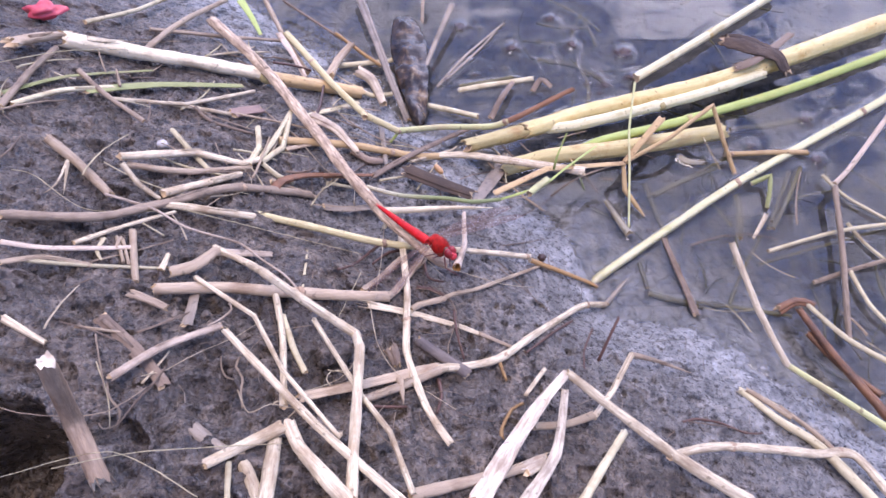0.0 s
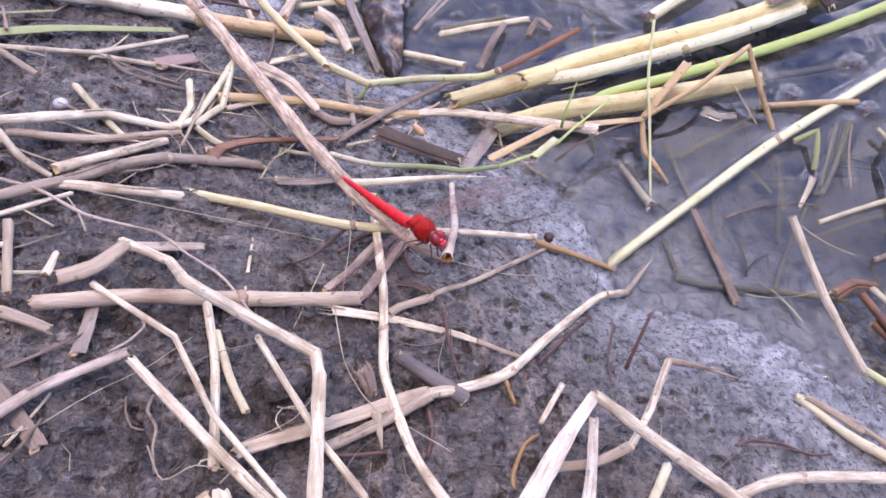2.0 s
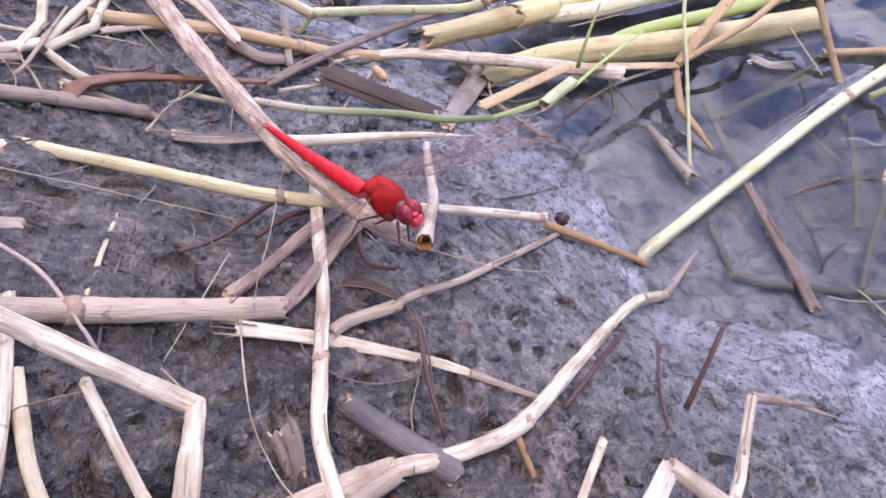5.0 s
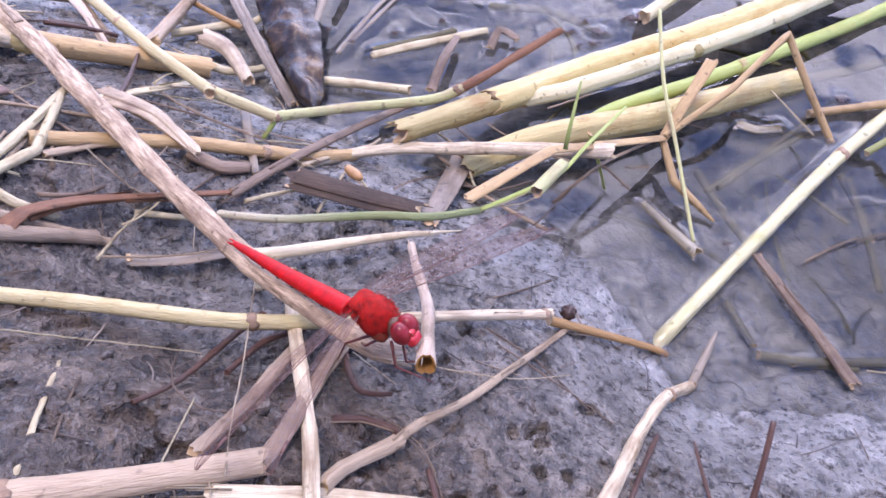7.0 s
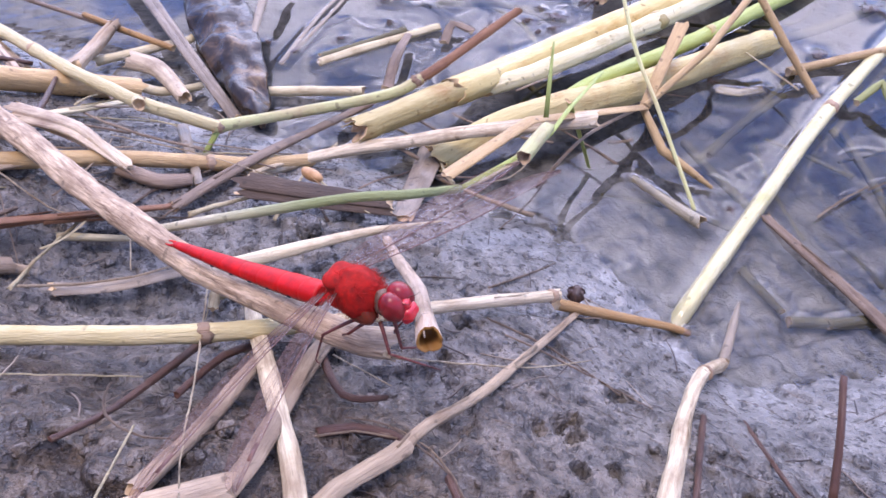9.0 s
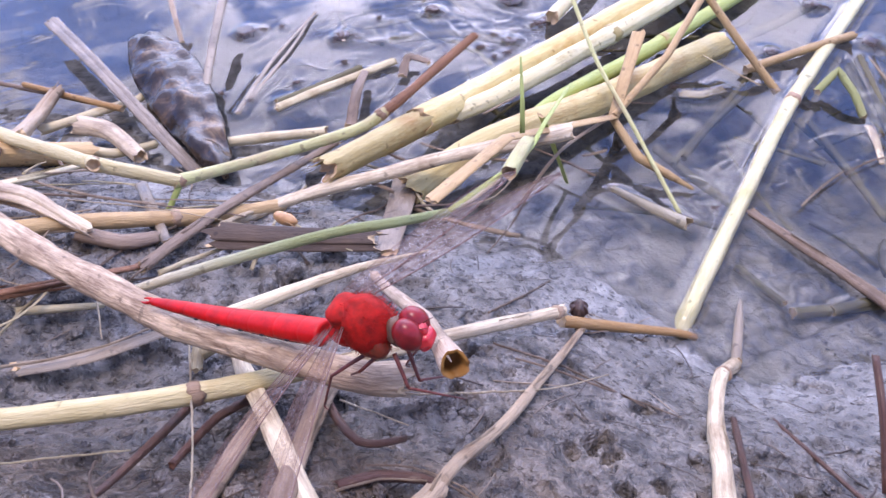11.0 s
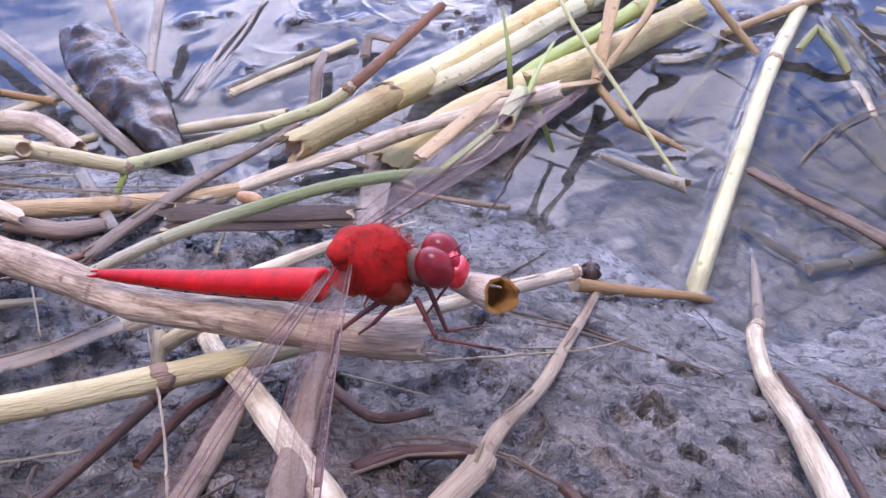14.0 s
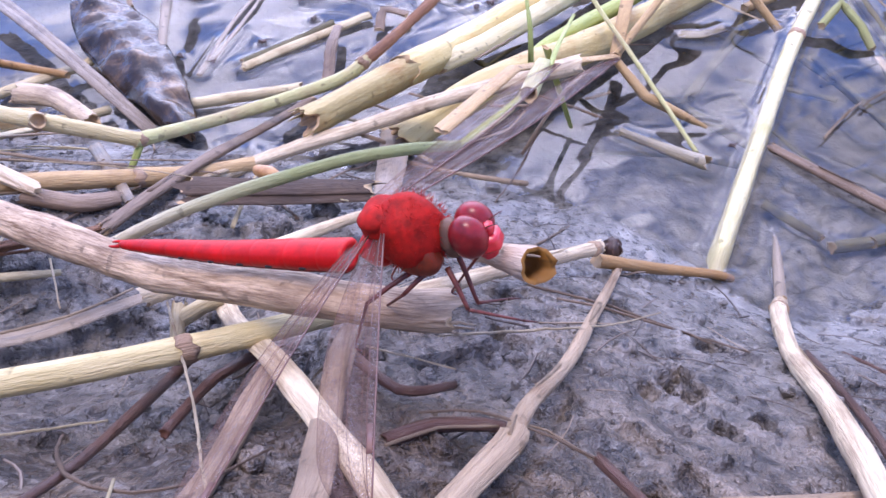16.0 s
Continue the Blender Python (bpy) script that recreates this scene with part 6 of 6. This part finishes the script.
thread([(-92.2, -67.4, 103.8), (-90.0, -71.7, 105.0), (-86.0, -75.8, 105.0), (-85.3, -80.0, 106.4), (-87.9, -81.3, 108.0), (-89.5, -79.7, 107.6)], .35, "tanpink", "curly brown rootlet at the pit")
thread([(-101.1, -51.3, 101.0), (-96.6, -60.3, 103.0), (-91.7, -70.0, 104.9)], .3, "tanpink", "thin brown rootlet on the mud")
thread([(-49.9, -68.9, 87.3), (-48.5, -67.7, 87.0), (-43.0, -69.0, 85.3), (-45.1, -72.7, 86.8)], .25, "white", "thin curled pale fibre on a stalk")
thread([(-70.9, -32.2, 80.5), (-69.5, -34.8, 81.3), (-71.6, -39.8, 84.3), (-74.4, -42.4, 86.2)], .4, "pink", "curled pale rootlet on the mud")
thread([(-30.9, -53.7, 74.0), (-35.9, -54.7, 76.2), (-36.7, -58.0, 77.8), (-35.1, -60.1, 77.5)], .25, "white", "thin curled pale fibre on a stalk")


def curly_threads(count, seed):
    """Loose pale rootlets that curl over the litter of the lower bank."""
    rnd = random.Random(seed)
    for _ in range(count):
        x, y, a = rnd.uniform(-115, 30), rnd.uniform(-85, 25), rnd.uniform(0, 6.28)
        lift, turn = rnd.uniform(0.8, 3.2), rnd.uniform(-0.35, 0.35)
        points = []
        for k in range(rnd.randint(5, 8)):
            points.append((x, y, float(bank(np.array(x), np.array(y))) + lift + rnd.uniform(-0.4, 0.8)))
            turn = max(-0.6, min(0.6, turn + rnd.uniform(-0.3, 0.3)))
            a += turn
            x, y = x + 5.5 * math.cos(a), y + 5.5 * math.sin(a)
        mat, label = rnd.choice((("white", "thin curly pale rootlet over the litter"), ("tanpink", "thin curly brown rootlet over the litter"), ("brown", "thin curly dark rootlet on the mud")))
        thread(points, rnd.uniform(0.11, 0.2), mat, label)


curly_threads(16, 77)


# ---- litter and crumbs, too many to count ----
def litter_material():
    m, nt, bs = material("litter_bits")
    isle = node(nt, "ShaderNodeNewGeometry").outputs["Random Per Island"]
    col = ramp(nt, isle, [(0.0, (0.035, 0.025, 0.022)), (0.5, (0.08, 0.058, 0.045)), (0.8, (0.17, 0.13, 0.10)), (0.95, (0.22, 0.165, 0.115)), (1.0, (0.28, 0.22, 0.16))])
    nt.links.new(col, bs.inputs["Base Color"])
    bs.inputs["Roughness"].default_value = 0.55
    return m


def scatter_litter(count, seed):
    rnd = random.Random(seed)
    verts, faces = [], []
    for _ in range(count):
        x, y = rnd.uniform(-150, 115), rnd.uniform(-85, 125)
        if bank(np.array(x), np.array(y)) < 1.0:
            continue
        long, a = rnd.uniform(2.5, 11) * (0.6 + 0.8 * rnd.random()), rnd.uniform(0, math.pi)
        r = rnd.choice((0.06, 0.08, 0.10, 0.14, 0.2))
        bend = rnd.uniform(-0.28, 0.28)
        n = 5
        xs = [x + math.cos(a + bend * (k / n - 0.5) * 2) * long * (k / n - 0.5) for k in range(n + 1)]
        ys = [y + math.sin(a + bend * (k / n - 0.5) * 2) * long * (k / n - 0.5) for k in range(n + 1)]
        zs = mud_height(np.array(xs), np.array(ys)) * 0.5 + float(np.mean(mud_height(np.array(xs), np.array(ys)))) * 0.5 + r + 0.25
        b = len(verts)
        for k in range(n + 1):
            rr = r * (1 - 0.4 * abs(k / n - 0.4))
            nx, ny = -math.sin(a), math.cos(a)
            for q in range(4):
                c, s = math.cos(q * math.pi / 2 + 0.4), math.sin(q * math.pi / 2 + 0.4)
                verts.append(((xs[k] + nx * rr * c) * U, (ys[k] + ny * rr * c) * U, (zs[k] + rr * s) * U))
        for k in range(n):
            for q in range(4):
                q2 = (q + 1) % 4
                faces.append((b + 4 * k + q, b + 4 * k + q2, b + 4 * k + 4 + q2, b + 4 * k + 4 + q))
        faces.append((b + 3, b + 2, b + 1, b))
        faces.append((b + 4 * n, b + 4 * n + 1, b + 4 * n + 2, b + 4 * n + 3))
    ob = mesh_of("straw_litter", verts, faces, litter_material())
    return tagged(ob, "fine broken rootlets and straw bits on mud", "litter", kind="stuff")


scatter_litter(600, 5)


def scatter_straws(seed):
    """Thin broken straws in heaps: (count, west, east, south, north, least height, slack, label, group)."""
    rnd = random.Random(seed)
    heaps = ((70, -175, -40, 20, 150, 0.6, 4.0, "thin broken straw among the litter of the bank", "loose straws on the upper bank"), (12, -120, -48, -70, 10, 0.4, 1.5, "thin broken straw pressed on the mud", "loose straws on the mud"), (30, -55, 55, 60, 112, 0.5, 3.0, "thin broken straw below the reeds", "loose straws below the reeds"), (10, 112, 205, -60, 85, 0.8, 5.0, "thin broken straw standing in the shallows", "loose straws in the shallows"),
             (12, 12, 100, 58, 98, 2.0, 8.0, "thin broken straw caught under the reeds", "loose straws under the reeds"))
    for count, x0, x1, y0, y1, low, slack, label, group in heaps:
        for _ in range(count):
            x, y = rnd.uniform(x0, x1), rnd.uniform(y0, y1)
            if bank(np.array(x), np.array(y)) < 2.0 and low < 0.8:
                continue
            long = rnd.uniform(7, 34)
            r = rnd.choice((0.22, 0.3, 0.35, 0.45, 0.6)) * min(1.0, 0.5 + long / 30)
            a, bend = rnd.uniform(0, math.pi), rnd.uniform(-0.35, 0.35)
            n = max(4, int(long / 2.5))
            xs = np.array([x + math.cos(a + bend * (k / n - 0.5)) * long * (k / n - 0.5) for k in range(n + 1)])
            ys = np.array([y + math.sin(a + bend * (k / n - 0.5)) * long * (k / n - 0.5) for k in range(n + 1)])
            zs = bank(xs, ys)
            lift = low + slack * rnd.random() ** 2 + r
            path = [Vector((xs[k], ys[k], max(zs[k], 0) + lift + rnd.gauss(0, 0.08))) for k in range(n + 1)]
            bm = bmesh.new()
            tube(bm, [q - path[0] for q in path], lambda f: r * (1.1 - 0.35 * f), sides=8, flat=rnd.uniform(0.5, 1.0), ragged=0.6, lumps=0.07, crease=0.25, seed=rnd.randint(1, 9999))
            ob = part("straw", bm, MAT[rnd.choice(("straw", "straw", "tan", "white", "tanpink", "brown", "brown"))])
            ob.location = path[0] * U
            tagged(ob, label, "straw", group)


scatter_straws(11)


def scatter_weed(seed):
    """Drowned stems between the bed and the surface."""
    rnd = random.Random(seed)
    bm = bmesh.new()
    for _ in range(70):
        x, y = rnd.uniform(35, 230), rnd.uniform(-70, 210)
        long, a, bend = rnd.uniform(12, 48), rnd.uniform(0, math.pi), rnd.uniform(-0.5, 0.5)
        r = rnd.uniform(0.35, 0.95)
        n = max(5, int(long / 3))
        xs = np.array([x + math.cos(a + bend * (k / n - 0.5)) * long * (k / n - 0.5) for k in range(n + 1)])
        ys = np.array([y + math.sin(a + bend * (k / n - 0.5)) * long * (k / n - 0.5) for k in range(n + 1)])
        bed = bank(xs, ys)
        if bed.max() > -2.5:
            continue
        high, low = rnd.uniform(0.12, 0.5), rnd.uniform(0.3, 0.8)
        path = [Vector((xs[k], ys[k], bed[k] * (high + (low - high) * k / n))) for k in range(n + 1)]
        tube(bm, path, lambda f: r * (1.1 - 0.4 * f), sides=8, flat=rnd.uniform(0.5, 1.0), ragged=0.5, lumps=0.08, seed=rnd.randint(1, 9999))
    ob = part("sunken_weed", bm, WEED)
    return tagged(ob, "drowned olive stems and weed below the water", "water weed", kind="stuff")


WEED = straw_material("drowned_stems", (0.19, 0.175, 0.095), (0.12, 0.105, 0.055), (0.13, 0.11, 0.06), stained=0.4, loose=True)
scatter_weed(21)


def scatter_crumbs(count, seed):
    rnd = random.Random(seed)
    bm = bmesh.new()
    bmesh.ops.create_icosphere(bm, subdivisions=2, radius=1.0)
    base = [v.co.copy() for v in bm.verts]
    tris = [tuple(v.index for v in f.verts) for f in bm.faces]
    bm.free()
    pts = [(rnd.uniform(-150, 110), rnd.uniform(-85, 125)) for _ in range(count)]
    px, py = np.array([p[0] for p in pts]), np.array([p[1] for p in pts])
    pz, even = mud_height(px, py), bank(px, py)
    verts, faces = [], []
    for x, y, z, e in zip(px, py, pz, even):
        if e < 3 or rnd.random() > 0.35 + e / 70:
            continue
        s = 0.35 + 1.1 * rnd.random() ** 3
        sx, sy, sz = s * rnd.uniform(0.8, 1.5), s * rnd.uniform(0.8, 1.4), s * rnd.uniform(0.4, 0.7)
        off = Vector((rnd.uniform(0, 50), rnd.uniform(0, 50), 0))
        b = len(verts)
        for v in base:
            k = 1 + 0.55 * noise.noise(v * 1.3 + off)
            verts.append(((x + v.x * sx * k) * U, (y + v.y * sy * k) * U, (z + 0.05 * s + v.z * sz * k) * U))
        faces.extend((b + i, b + j, b + l) for i, j, l in tris)
    ob = mesh_of("mud_crumbs", verts, faces, MUD)
    return tagged(ob, "small wet mud crumbs strewn on the bank", "mud", kind="stuff")


scatter_crumbs(3000, 8)


def motions():
    """The dragonfly keeps still on its stalk."""
    rest = pose(*(CORE * U))
    walk(dragonfly, [(0.0, rest), (16.0, rest)])


motions()
